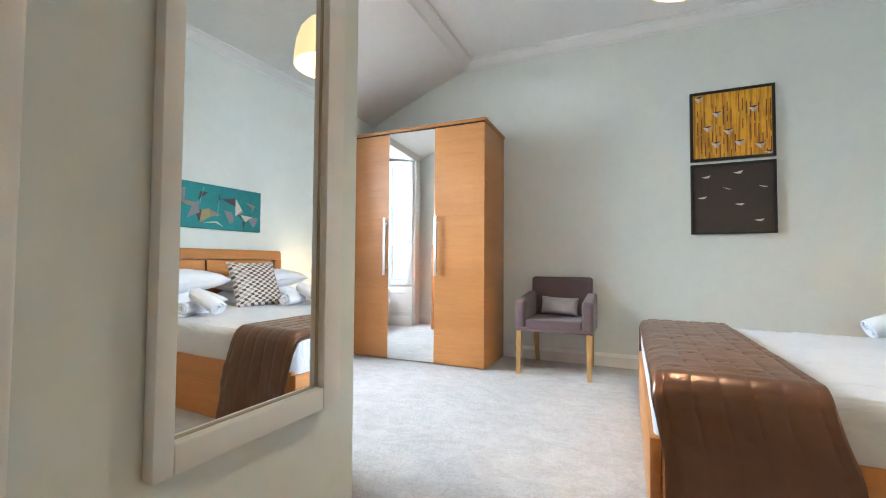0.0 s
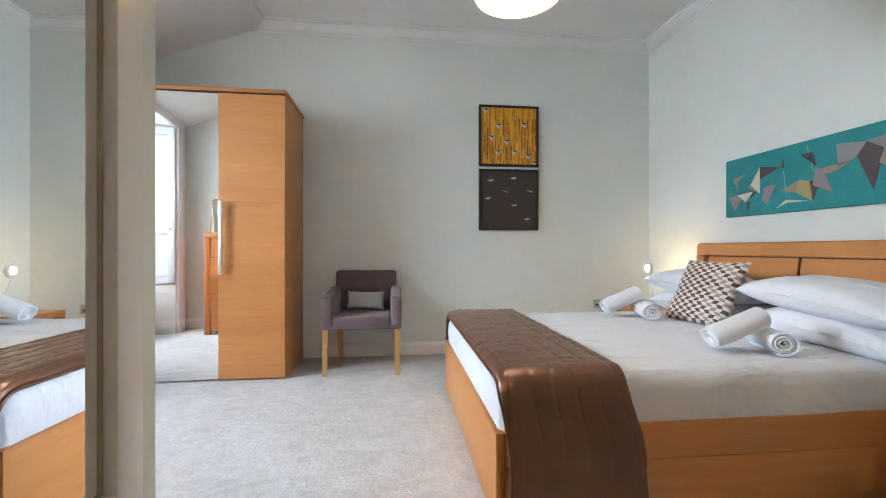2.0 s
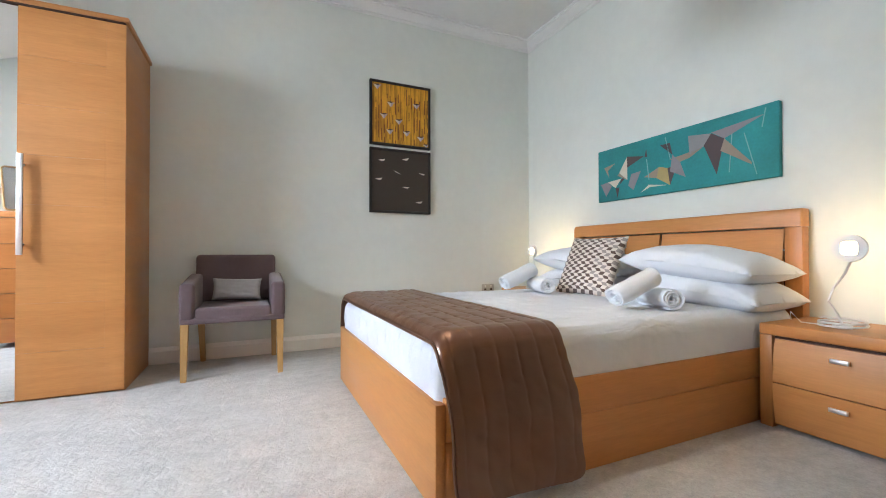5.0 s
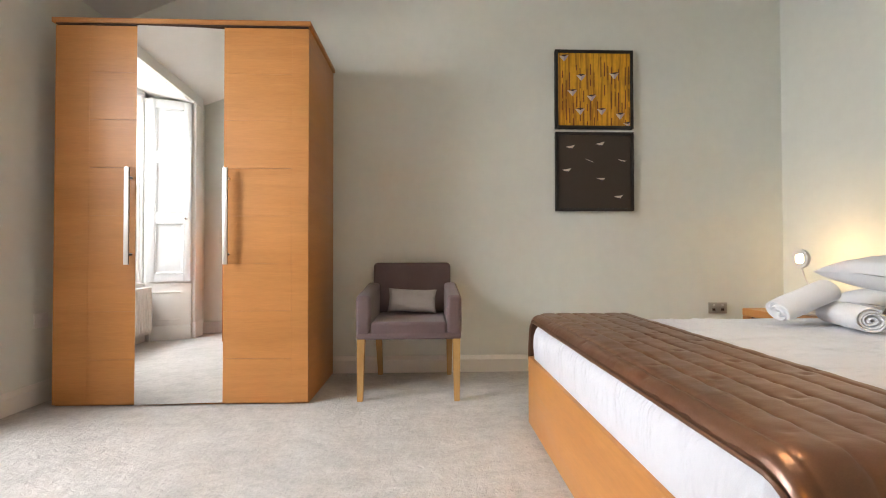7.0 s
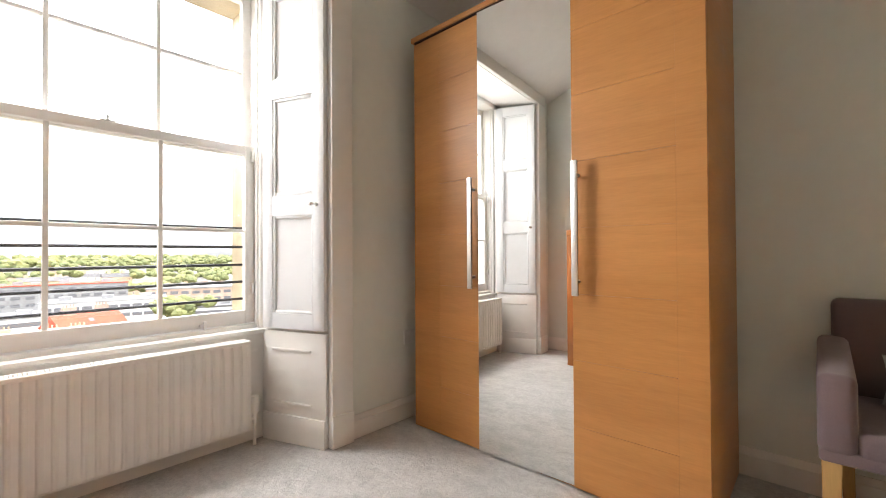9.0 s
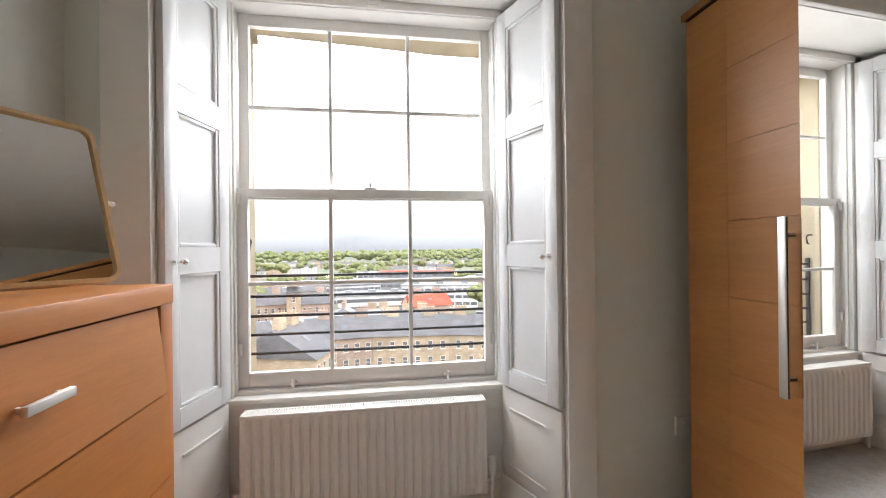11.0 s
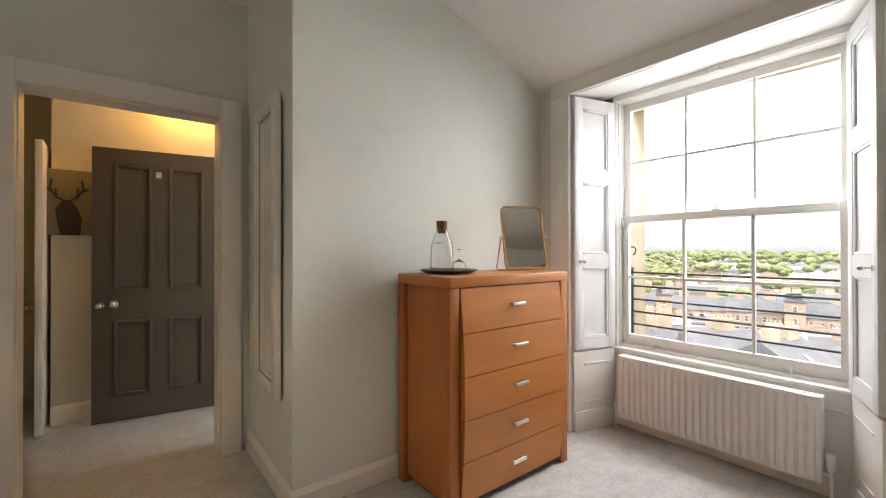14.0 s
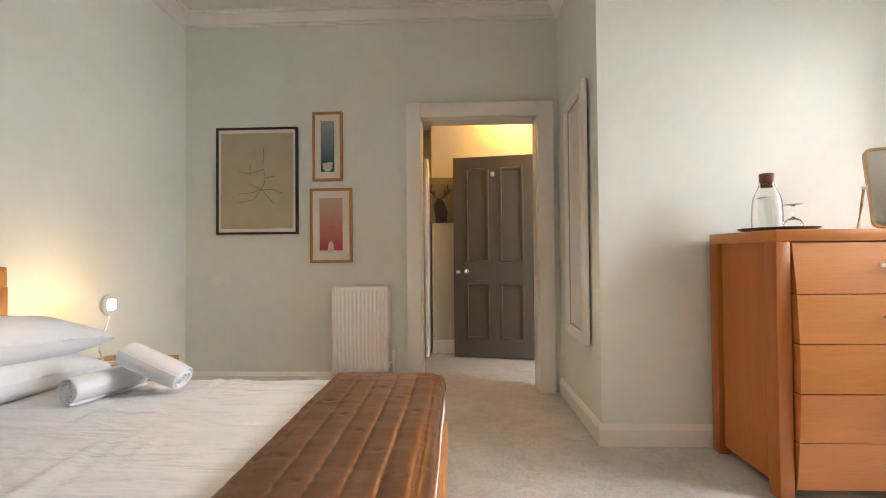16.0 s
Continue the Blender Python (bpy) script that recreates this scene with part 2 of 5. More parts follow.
def cyl(bm, p, q, r0, r1=None, n=16, caps=True):
    p, q = Vector(p), Vector(q)
    r1 = r0 if r1 is None else r1
    d = q - p
    m = Matrix.Translation((p + q) / 2) @ d.to_track_quat("Z", "Y").to_matrix().to_4x4()
    bmesh.ops.create_cone(bm, cap_ends=caps, segments=n, radius1=r0, radius2=r1, depth=d.length, matrix=m)
    return bm


def lathe(bm, profile, at=(0, 0, 0), n=28):
    """Turn a list of (radius, height) round the upright through at."""
    x, y, z = at
    rings = []
    for r, h in profile:
        if r < 1e-5:
            rings.append([bm.verts.new((x, y, z + h))])
        else:
            rings.append([bm.verts.new((x + r * math.cos(2 * math.pi * i / n), y + r * math.sin(2 * math.pi * i / n), z + h)) for i in range(n)])
    for a, b in zip(rings, rings[1:]):
        for i in range(n):
            j = (i + 1) % n
            if len(a) == 1 and len(b) == 1:
                continue
            if len(a) == 1:
                bm.faces.new((a[0], b[i], b[j]))
            elif len(b) == 1:
                bm.faces.new((a[i], a[j], b[0]))
            else:
                bm.faces.new((a[i], a[j], b[j], b[i]))
    return bm


def tube(bm, pts, r, n=8):
    """A round rod along points."""
    pts = [Vector(p) for p in pts]
    rings = []
    for i, p in enumerate(pts):
        d = (pts[min(i + 1, len(pts) - 1)] - pts[max(i - 1, 0)]).normalized()
        q = d.to_track_quat("Z", "Y")
        rings.append([bm.verts.new(p + q @ Vector((r * math.cos(2 * math.pi * k / n), r * math.sin(2 * math.pi * k / n), 0))) for k in range(n)])
    for a, b in zip(rings, rings[1:]):
        best = min(range(n), key=lambda s: (a[0].co - b[s].co).length)
        for k in range(n):
            bm.faces.new((a[k], a[(k + 1) % n], b[(k + 1 + best) % n], b[(k + best) % n]))
    bm.faces.new(rings[0][::-1])
    bm.faces.new(rings[-1])
    return bm


def grid(bm, f, nu, nv, closed_u=False, mi=None):
    """A sheet of points f(u, v), u and v from 0 to 1."""
    vs = [[bm.verts.new(f(i / nu, j / nv)) for j in range(nv + 1)] for i in range(nu if closed_u else nu + 1)]
    n = len(vs)
    for i in range(nu):
        for j in range(nv):
            fc = bm.faces.new((vs[i][j], vs[(i + 1) % n][j], vs[(i + 1) % n][j + 1], vs[i][j + 1]))
            if mi:
                fc.material_index = mi(i, j)
    return bm


def smoothstep(a, b, x):
    x = min(1, max(0, (x - a) / (b - a)))
    return x * x * (3 - 2 * x)


# ---------- the room's shell ----------
XW, XE, YN, YS = -1.64, 3.53, 0.655, -3.40     # window wall, bed wall, wardrobe wall, door wall
XP, YP = 0.36, -2.44                           # faces of the boxed-out corner
ZC, XS = 3.20, -0.44                           # ceiling, start of its slope
DX0, DX1, DZ = 0.542, 1.50, 2.265              # doorway
WY0, WY1, WZ = -2.137, -0.495, 2.55            # window recess
HB = -4.72                                     # back wall of the hall

fl = B(-2.30, 3.75, -5.6, 0.85, -0.12, 0.0)
setting("floor", fl, M_CARPET, "pale grey wool carpet with a soft cut pile", "floor")
setting("wall_north", B(-1.90, 3.75, YN, YN + 0.15, 0, 3.4), M_WALL, "pale sage painted plaster wall", "wall")
setting("wall_east", B(XE, XE + 0.2, YS - 0.15, YN, 0, 3.4), M_WALL, "pale sage painted plaster wall behind the bed", "wall")
bm = B(DX1, XE, YS - 0.15, YS, 0, 3.4)
box(bm, XP - 0.15, DX0, YS - 0.15, YS, 0, 3.4)
box(bm, DX0, DX1, YS - 0.15, YS, DZ, 3.4)
setting("wall_south", bm, M_WALL, "pale sage painted wall with a doorway through it", "wall")
setting("wall_boxed_north", B(-2.3, XP, YP - 0.15, YP, 0, 3.4), M_WALL, "pale sage painted wall of a boxed-out corner", "wall")
setting("wall_boxed_east", B(XP - 0.15, XP, YS, YP - 0.15, 0, 3.4), M_WALL, "pale sage painted side wall of a boxed-out corner", "wall")
bm = B(-2.3, XW, WY1 + 0.0, YN, 0, 3.4)
box(bm, -2.3, XW, YP, WY0, 0, 3.4)
box(bm, -2.3, XW, WY0, WY1, WZ + 0.06, 3.4)
setting("wall_west", bm, M_WALL, "pale sage painted outer wall with a deep window recess", "wall")

# ceiling with a slope coming down to the window wall
prof = [(XS, ZC), (XS, 3.115), (-0.83, 2.975), (-1.29, 2.79), (XW - 0.01, 2.63)]
bm = bmesh.new()
box(bm, XS, XE, YS, YN, ZC, ZC + 0.12)
poly(bm, [(x, YP, z) for x, z in prof] + [(XW - 0.01, YP, 3.32), (XS, YP, 3.32)], (0, YN - YP, 0))
setting("ceiling", bm, M_CEIL, "white plaster ceiling sloping down towards the window", "ceiling")


def cornice(bm, p, q, inward):
    """A stepped plaster moulding along p-q under the ceiling, standing out by inward."""
    prof = [(0, 0), (0.012, 0), (0.018, 0.012), (0.03, 0.016), (0.03, 0.028), (0.045, 0.04), (0.075, 0.075), (0.10, 0.095), (0.10, 0.108), (0.118, 0.112), (0.118, 0.132), (0, 0.132)]
    prof = [(a * 0.8, b * 0.8) for a, b in prof]
    p, q, n = Vector(p), Vector(q), Vector(inward)
    poly(bm, [p + n * a + Vector((0, 0, b)) for a, b in prof], q - p)


zc = ZC - 0.1056
bm = bmesh.new()
cornice(bm, (XS, YN, zc), (XE, YN, zc), (0, -1, 0))
cornice(bm, (XE, YS, zc + 0.001), (XE, YN, zc + 0.001), (-1, 0, 0))
cornice(bm, (XP, YS, zc), (XE, YS, zc), (0, 1, 0))
cornice(bm, (XP, YS, zc + 0.001), (XP, YP, zc + 0.001), (1, 0, 0))
cornice(bm, (XS, YP, zc), (XP, YP, zc), (0, 1, 0))
cornice(bm, (XS, YP, zc + 0.001), (XS, YN, zc + 0.001), (1, 0, 0))
setting("cornice", bm, M_CEIL, "white stepped plaster cornice", "cornice")


def skirting(bm, p, q, n, h=0.125):
    p, q, n = Vector(p), Vector(q), Vector(n)
    prof = [(0, 0), (0.02, 0), (0.02, h - 0.03), (0.015, h - 0.024), (0.013, h - 0.01), (0.006, h), (0, h)]
    poly(bm, [p + n * a + Vector((0, 0, b)) for a, b in prof], q - p)


bm = bmesh.new()
skirting(bm, (XW, YN, 0), (XE, YN, 0), (0, -1, 0))
skirting(bm, (XE, YS, 0), (XE, YN, 0), (-1, 0, 0))
skirting(bm, (DX1 + 0.125, YS, 0), (XE, YS, 0), (0, 1, 0), 0.155)
skirting(bm, (XP, YS + 0.03, 0), (XP, YP, 0), (1, 0, 0))
skirting(bm, (XW, YP, 0), (XP + 0.02, YP, 0), (0, 1, 0))
skirting(bm, (XW, WY1 + 0.13, 0), (XW, YN, 0), (1, 0, 0))
setting("baseboard", bm, M_TRIM, "white painted skirting board", "skirting board")

# doorway lining and casings
bm = bmesh.new()
box(bm, DX1 - 0.003, DX1 + 0.012, YS - 0.155, YS + 0.005, 0, DZ)
box(bm, DX0 - 0.012, DX0 + 0.003, YS - 0.155, YS + 0.005, 0, DZ)
box(bm, DX0, DX1, YS - 0.155, YS + 0.005, DZ - 0.003, DZ + 0.012)
for y0, y1 in ((YS + 0.002, YS + 0.062), (YS - 0.182, YS - 0.152)):
    box(bm, DX1 + 0.004, DX1 + 0.122, y0, y1, 0, DZ + 0.122, 0.005)
    box(bm, DX0 - 0.128, DX0 - 0.004, y0, y1, 0, DZ + 0.122, 0.005)
    box(bm, DX0 - 0.004, DX1 + 0.004, y0, y1, DZ + 0.004, DZ + 0.122, 0.005)
setting("door_casing", bm, M_TRIM, "white painted door casing and lining", "door frame")

# ---------- hall behind the doorway ----------
bm = B(-0.9, 1.50, HB - 0.15, HB, 0, 3.0)
box(bm, 1.35, 1.50, -5.6, HB - 0.15, 0, 3.0)
setting("wall_hall_back", bm, M_HALL, "hall wall in cream paint", "wall")
setting("wall_hall_end", B(-1.05, -0.9, HB - 0.15, YS - 0.15, 0, 3.0), M_HALL, "hall end wall in cream paint", "wall")
setting("wall_hall_side", B(3.0, 3.15, -5.6, YS - 0.15, 0, 3.0), M_HALL, "hall side wall in cream paint", "wall")
setting("wall_hall_far", B(1.35, 3.15, -5.75, -5.6, 0, 3.0), M_HALL, "hall far wall in cream paint", "wall")
setting("ceiling_hall", B(-1.05, 3.15, -5.75, YS - 0.15, 2.85, 3.0), M_CEIL, "white hall ceiling", "ceiling")
bm = bmesh.new()
skirting(bm, (-0.9, HB, 0), (1.50, HB, 0), (0, 1, 0), 0.15)
setting("baseboard_hall", bm, M_TRIM, "white painted skirting board in the hall", "skirting board")


def frame_bars(bm, x0, x1, z0, z1, y0, y1, w, bevel=0.003):
    """Four mitre-less bars round a rectangle, w wide."""
    box(bm, x0, x0 + w, y0, y1, z0, z1, bevel)
    box(bm, x1 - w, x1, y0, y1, z0, z1, bevel)
    box(bm, x0 + w, x1 - w, y0, y1, z0, z0 + w, bevel)
    box(bm, x0 + w, x1 - w, y0, y1, z1 - w, z1, bevel)


def knob(parent, at, d, r=0.026, mat=None):
    bm = bmesh.new()
    p, d = Vector(at), Vector(d)
    cyl(bm, p, p + d * 0.006, r * 1.05, n=20)
    cyl(bm, p + d * 0.006, p + d * 0.03, r * 0.45, n=14)
    bmesh.ops.create_uvsphere(bm, u_segments=18, v_segments=10, radius=r, matrix=Matrix.Translation(p + d * 0.045))
    return part("knob", bm, mat or M_CHROME, parent, "polished chrome knob")


# four-panelled dark door, standing open in the hall
door = thing("door_1", "dark taupe four-panel door standing open in the hall", "door", (0.375, -4.40, 0), -9)
door["kind"] = "structure"
W, H = 0.88, 2.2
bm = bmesh.new()
panels = [(0.13, 0.36, 1.06, 2.06), (0.50, 0.73, 1.06, 2.06), (0.13, 0.36, 0.22, 0.80), (0.50, 0.73, 0.22, 0.80)]
for a, b in ((0, 0.13), (0.36, 0.50), (0.73, W)):
    box(bm, a, b, -0.022, 0.022, 0.008, H)
for a, b in ((0.13, 0.36), (0.50, 0.73)):
    for c, d in ((0.008, 0.22), (0.80, 1.06), (2.06, H)):
        box(bm, a, b, -0.022, 0.022, c, d)

part("leaf", bm, M_DOORGREY, door)
for a, b, c, d in panels:
    bm = B(a, b, -0.008, 0.008, c, d)
    part("panel", bm, M_DOORGREY, door)
    bm = bmesh.new()
    frame_bars(bm, a - 0.012, b + 0.012, c - 0.012, d + 0.012, 0.006, 0.034, 0.024, 0.006)
    part("panel_moulding", bm, M_DOORGREY, door)
knob(door, (W - 0.055, 0.022, 0.94), (0, 1, 0), 0.024)
bm = bmesh.new()
cyl(bm, (W - 0.14, 0.022, 0.945), (W - 0.14, 0.03, 0.945), 0.028, n=20)
bmesh.ops.create_uvsphere(bm, u_segments=18, v_segments=10, radius=0.024, matrix=Matrix.Translation((W - 0.14, 0.06, 0.945)))
cyl(bm, (W - 0.14, 0.03, 0.945), (W - 0.14, 0.05, 0.945), 0.01)
part("knob", bm, M_CHROME, door, "polished chrome knob")
part("number_plate", B(0.425, 0.465, 0.022, 0.03, 1.98, 2.03, 0.002), M_STEEL, door, "small square steel plate")
for z in (0.3, 1.9):
    bm = bmesh.new()
    cyl(bm, (-0.004, 0.02, z), (-0.004, 0.02, z + 0.1), 0.009, n=10)
    part("hinge", bm, M_STEEL, door)

door2 = thing("door_2", "white painted hall door standing open, seen edge on", "door", (1.545, -4.50, 0))
door2["kind"] = "structure"
part("leaf", B(-0.022, 0.022, -0.82, 0, 0.008, 2.2, 0.003), M_TRIM, door2)
part("lock_plate", B(-0.011, 0.011, 0.001, 0.003, 0.88, 1.02), M_STEEL, door2)
knob(door2, (0.022, -0.06, 0.95), (1, 0, 0), 0.022)

# hall picture: dark antlered head on a grey-buff canvas
pic = thing("stag_canvas", "frameless buff canvas with a dark antlered deer head", "picture", (1.385, HB, 1.75))
part("canvas", B(-0.15, 0.15, 0.002, 0.03, -0.25, 0.27, 0.004), plain("buff_canvas", (0.20, 0.17, 0.12), 0.85), pic)
bm = bmesh.new()
poly(bm, [(0.06, 0.031, -0.25), (-0.06, 0.031, -0.25), (-0.07, 0.031, -0.12), (-0.04, 0.031, -0.03), (0.0, 0.031, 0.03), (0.05, 0.031, 0.02), (0.09, 0.031, -0.05), (0.08, 0.031, -0.12)], (0, 0.004, 0))
part("deer_head", bm, M_BLACK, pic)
for sx in (-1, 1):
    bm = bmesh.new()
    tube(bm, [(0.02 + sx * 0.01, 0.034, 0.02), (0.02 + sx * 0.06, 0.034, 0.05), (0.02 + sx * 0.10, 0.034, 0.12), (0.02 + sx * 0.09, 0.034, 0.19)], 0.008, 6)
    tube(bm, [(0.02 + sx * 0.06, 0.034, 0.05), (0.02 + sx * 0.065, 0.034, 0.12)], 0.006, 6)
    tube(bm, [(0.02 + sx * 0.09, 0.034, 0.09), (0.02 + sx * 0.135, 0.034, 0.13)], 0.006, 6)
    part("antler", bm, M_BLACK, pic)

# hall lamp above the door
hl = thing("hall_ceiling_light", "small warm globe light on the hall ceiling", "ceiling light", (0.55, -4.50, 2.85))
part("rose", lathe(bmesh.new(), [(0, 0), (0.06, 0), (0.06, -0.015), (0.03, -0.03), (0, -0.03)]), M_WPLASTIC, hl)
bm = bmesh.new()
bmesh.ops.create_uvsphere(bm, u_segments=20, v_segments=12, radius=0.06, matrix=Matrix.Translation((0, 0, -0.085)))
part("globe", bm, glow("lit_hall_globe", (1.0, 0.46, 0.08), 140), hl)

# ---------- window ----------
# splayed reveals: panelled shutters over panelled boxes, soffit, back panel under the sill
RY0, RY1, RX = -2.03, -0.655, -2.06     # inner end of the splay
bm = bmesh.new()
poly(bm, [(XW + 0.002, WY1, 0), (RX, RY1, 0), (RX, WY1, 0)], (0, 0, WZ))
poly(bm, [(XW + 0.002, WY0, 0), (RX, WY0, 0), (RX, RY0, 0)], (0, 0, WZ))
poly(bm, [(XW + 0.002, WY0, WZ), (XW + 0.002, WY0, WZ + 0.1), (RX - 0.02, WY0, WZ + 0.1), (RX - 0.02, WY0, WZ + 0.055)], (0, WY1 - WY0, 0))
poly(bm, [(RX, WY0, 0), (RX, WY1, 0), (RX - 0.1, WY1, 0), (RX - 0.1, WY0, 0)], (0, 0, 0.58))
setting("window_reveal", bm, M_TRIM, "white painted window reveal and back panel", "window reveal")
bm = bmesh.new()
box(bm, XW + 0.002, XW + 0.04, WY1 - 0.002, WY1 + 0.128, 0, WZ + 0.002, 0.006)
box(bm, XW + 0.002, XW + 0.04, WY0 - 0.165, WY0 + 0.002, 0, WZ + 0.002, 0.006)
box(bm, XW + 0.002, XW + 0.04, WY0 - 0.165, WY1 + 0.128, WZ + 0.002, WZ + 0.14, 0.006)
box(bm, XW + 0.002, XW + 0.047, WY1 - 0.004, WY1 + 0.132, 0, 0.17, 0.006)
box(bm, XW + 0.002, XW + 0.047, WY0 - 0.169, WY0 + 0.004, 0, 0.17, 0.006)
setting("window_casing", bm, M_TRIM, "broad white painted window casing", "window frame")
bm = bmesh.new()
box(bm, RX - 0.10, RX + 0.016, RY0 - 0.012, RY1 + 0.012, 0.580, 0.604, 0.006)
setting("window_sill", bm, M_TRIM, "white painted window board above the radiator", "window sill")
bm = bmesh.new()
for y0, y1 in ((RY0 + 0.03, -1.36), (-1.33, RY1 - 0.03)):
    box(bm, RX - 0.001, RX + 0.012, y0, y1, 0.475, 0.49, 0.004)
skirting(bm, (RX, RY0, 0), (RX, RY1, 0), (1, 0, 0), 0.14)
setting("trim_under_window", bm, M_TRIM, "thin moulding and skirting on the panel under the window", "moulding")


def shutter(name, hinge, tip, side):
    """A panelled shutter on a splayed reveal, from hinge (window end) to tip (room end)."""
    h, t = Vector((*hinge, 0)), Vector((*tip, 0))
    d = t - h
    L = d.length
    ob = thing(name, "white painted panelled window shutter folded open", "shutter", (h.x, h.y, 0), math.degrees(math.atan2(d.y, d.x)), "window shutters")
    z0, z1, s = 0.618, WZ - 0.012, side
    zones = [(0.70, 1.235), (1.345, 1.885), (1.99, 2.45)]
    ya, yb = sorted((s * 0.002, s * 0.034))
    xa, xb = 0.03, L - 0.0065
    st = 0.07
    part("stile", B(xa, xa + st, ya, yb, z0, z1, bevel=0.002), M_SHUT, ob)
    part("stile", B(xb - st, xb, ya, yb, z0, z1, bevel=0.002), M_SHUT, ob)
    zz = [z0] + [v for z in zones for v in z] + [z1]
    for a, b in zip(zz[::2], zz[1::2]):
        part("rail", B(xa + st, xb - st, ya, yb, a, b), M_SHUT, ob)
    for a, b in zones:
        p = part("panel", B(xa + st, xb - st, *sorted((s * 0.002, s * 0.018)), a, b), M_SHUT, ob)
        bm = bmesh.new()
        frame_bars(bm, xa + st, xb - st, a, b, *sorted((s * 0.018, s * 0.030)), 0.016, 0.005)
        part("panel_moulding", bm, M_SHUT, ob)
    knob(ob, (xb - 0.045, s * 0.034, 1.285), (0, s, 0), 0.0125)
    # panelled box below
    bx = thing("shutter_box_panel", "white painted panelled box under the shutter", "panelling", (h.x, h.y, 0), math.degrees(math.atan2(d.y, d.x)))
    bx["kind"] = "structure"
    part("board", B(0.03, L - 0.004, *sorted((s * 0.002, s * 0.022)), 0.0, 0.60, 0.002), M_TRIM, bx)
    bm = bmesh.new()
    for zb in (0.205, 0.495):
        box(bm, 0.09, L - 0.10, *sorted((s * 0.0215, s * 0.029)), zb, zb + 0.014, 0.003)
    part("moulding", bm, M_TRIM, bx)
    part("plinth", B(0.03, L - 0.004, *sorted((s * 0.022, s * 0.036)), 0.0, 0.15, 0.004), M_TRIM, bx)
    return ob


shutter("window_shutter", (RX, RY1), (XW + 0.004, WY1), -1)
shutter("window_shutter", (RX, RY0), (XW + 0.004, WY0), 1)

win = thing("window_1", "white painted six-over-six sash window with clear panes", "window", (-2.17, -1.340, 0))
win["kind"] = "structure"
gy = 0.617                       # half the glass width
bm = bmesh.new()
for s in (-1, 1):
    box(bm, -0.09, 0.10, *sorted((s * (gy + 0.055), s * (gy + 0.16))), 0.58, 2.66, 0.003)
    box(bm, 0.055, 0.075, *sorted((s * (gy + 0.045), s * (gy + 0.056))), 0.62, 2.56, 0.002)
box(bm, -0.09, 0.10, -gy - 0.16, gy + 0.16, 2.555, 2.66, 0.003)
box(bm, 0.085, 0.115, -gy - 0.08, gy + 0.08, 2.56, 2.61, 0.005)
box(bm, -0.14, 0.06, -gy - 0.16, gy + 0.16, 0.57, 0.625, 0.003)
part("window_frame", bm, M_TRIM, win)
for nm, xo, z0, z1, bot, top, mz in (("lower_sash", 0.01, 0.705, 1.60, 0.075, 0.045, 1.158), ("upper_sash", -0.032, 1.645, 2.495, 0.05, 0.06, 2.075)):
    bm = bmesh.new()
    a, b = xo - 0.02, xo + 0.02
    for s in (-1, 1):
        box(bm, a, b, *sorted((s * gy, s * (gy + 0.05))), z0 - bot, z1 + top, 0.003)
    box(bm, a, b, -gy, gy, z0 - bot, z0, 0.003)
    box(bm, a, b, -gy, gy, z1, z1 + top, 0.003)
    sash = part(nm, bm, M_TRIM, win)
    for y in (-0.208, 0.208):
        part("glazing_bar", B(xo - 0.014, xo + 0.014, y - 0.010, y + 0.010, z0, z1, 0.003), M_TRIM, sash)
    for y0, y1 in ((-gy, -0.218), (-0.198, 0.198), (0.218, gy)):
        part("cross_bar", B(xo - 0.014, xo + 0.014, y0, y1, mz - 0.010, mz + 0.010, 0.003), M_TRIM, sash)
        for c, d in ((z0, mz - 0.009), (mz + 0.009, z1)):
            p = part("pane", B(xo - 0.004, xo, y0 - 0.002, y1 + 0.002, c - 0.001, d), M_GLASS, sash, "clear glass pane", None)
            p.visible_shadow = False
for y, z in ((-0.40, 0.648), (0.40, 0.648)):
    bm = B(0.03, 0.045, y - 0.022, y + 0.022, z - 0.008, z + 0.006, 0.002)
    box(bm, 0.045, 0.062, y - 0.008, y + 0.008, z - 0.02, z + 0.022, 0.003)
    part("sash_lift", bm, M_STEEL, win, "small steel sash lift")
bm = B(-0.005, 0.025, -0.03, 0.03, 1.646, 1.656, 0.003)
cyl(bm, (0.012, 0, 1.655), (0.012, 0, 1.68), 0.007, n=10)
part("sash_fastener", bm, M_STEEL, win, "steel sash fastener")
for s in (-1, 1):
    for z in (0.80, 1.56):
        part("sash_stop", B(0.03, 0.05, *sorted((s * (gy + 0.03), s * (gy + 0.048))), z, z + 0.06, 0.002), M_STEEL, win)
part("head_catch", B(0.10, 0.125, 0.0, 0.05, 2.575, 2.60, 0.003), M_STEEL, win)

# stone reveal outside the window and iron safety bars
bm = bmesh.new()
box(bm, -2.62, -2.30, -1.335 - 1.2, -1.335 - 0.72, -0.6, 3.6)
box(bm, -2.62, -2.30, -1.335 + 0.72, -1.335 + 1.2, -0.6, 3.6)
box(bm, -2.62, -2.30, -1.335 - 0.72, -1.335 + 0.72, 2.605, 3.6)
box(bm, -2.62, -2.26, -1.335 - 0.72, -1.335 + 0.72, 0.30, 0.55, 0.01)
k = Mat("buff_sandstone", (0.42, 0.34, 0.23), 0.9)
k.vary(k.noise(4, 4), grey(0.7), grey(1.15))
k.bump(k.noise(40, 4), 0.6, 0.006)
M_STONE = k.m
setting("wall_outer_stone", bm, M_STONE, "buff sandstone window surround outside", "wall")
bars = thing("safety_railing", "black iron horizontal safety bars outside the window", "railing", (-2.37, -1.335, 0.57))
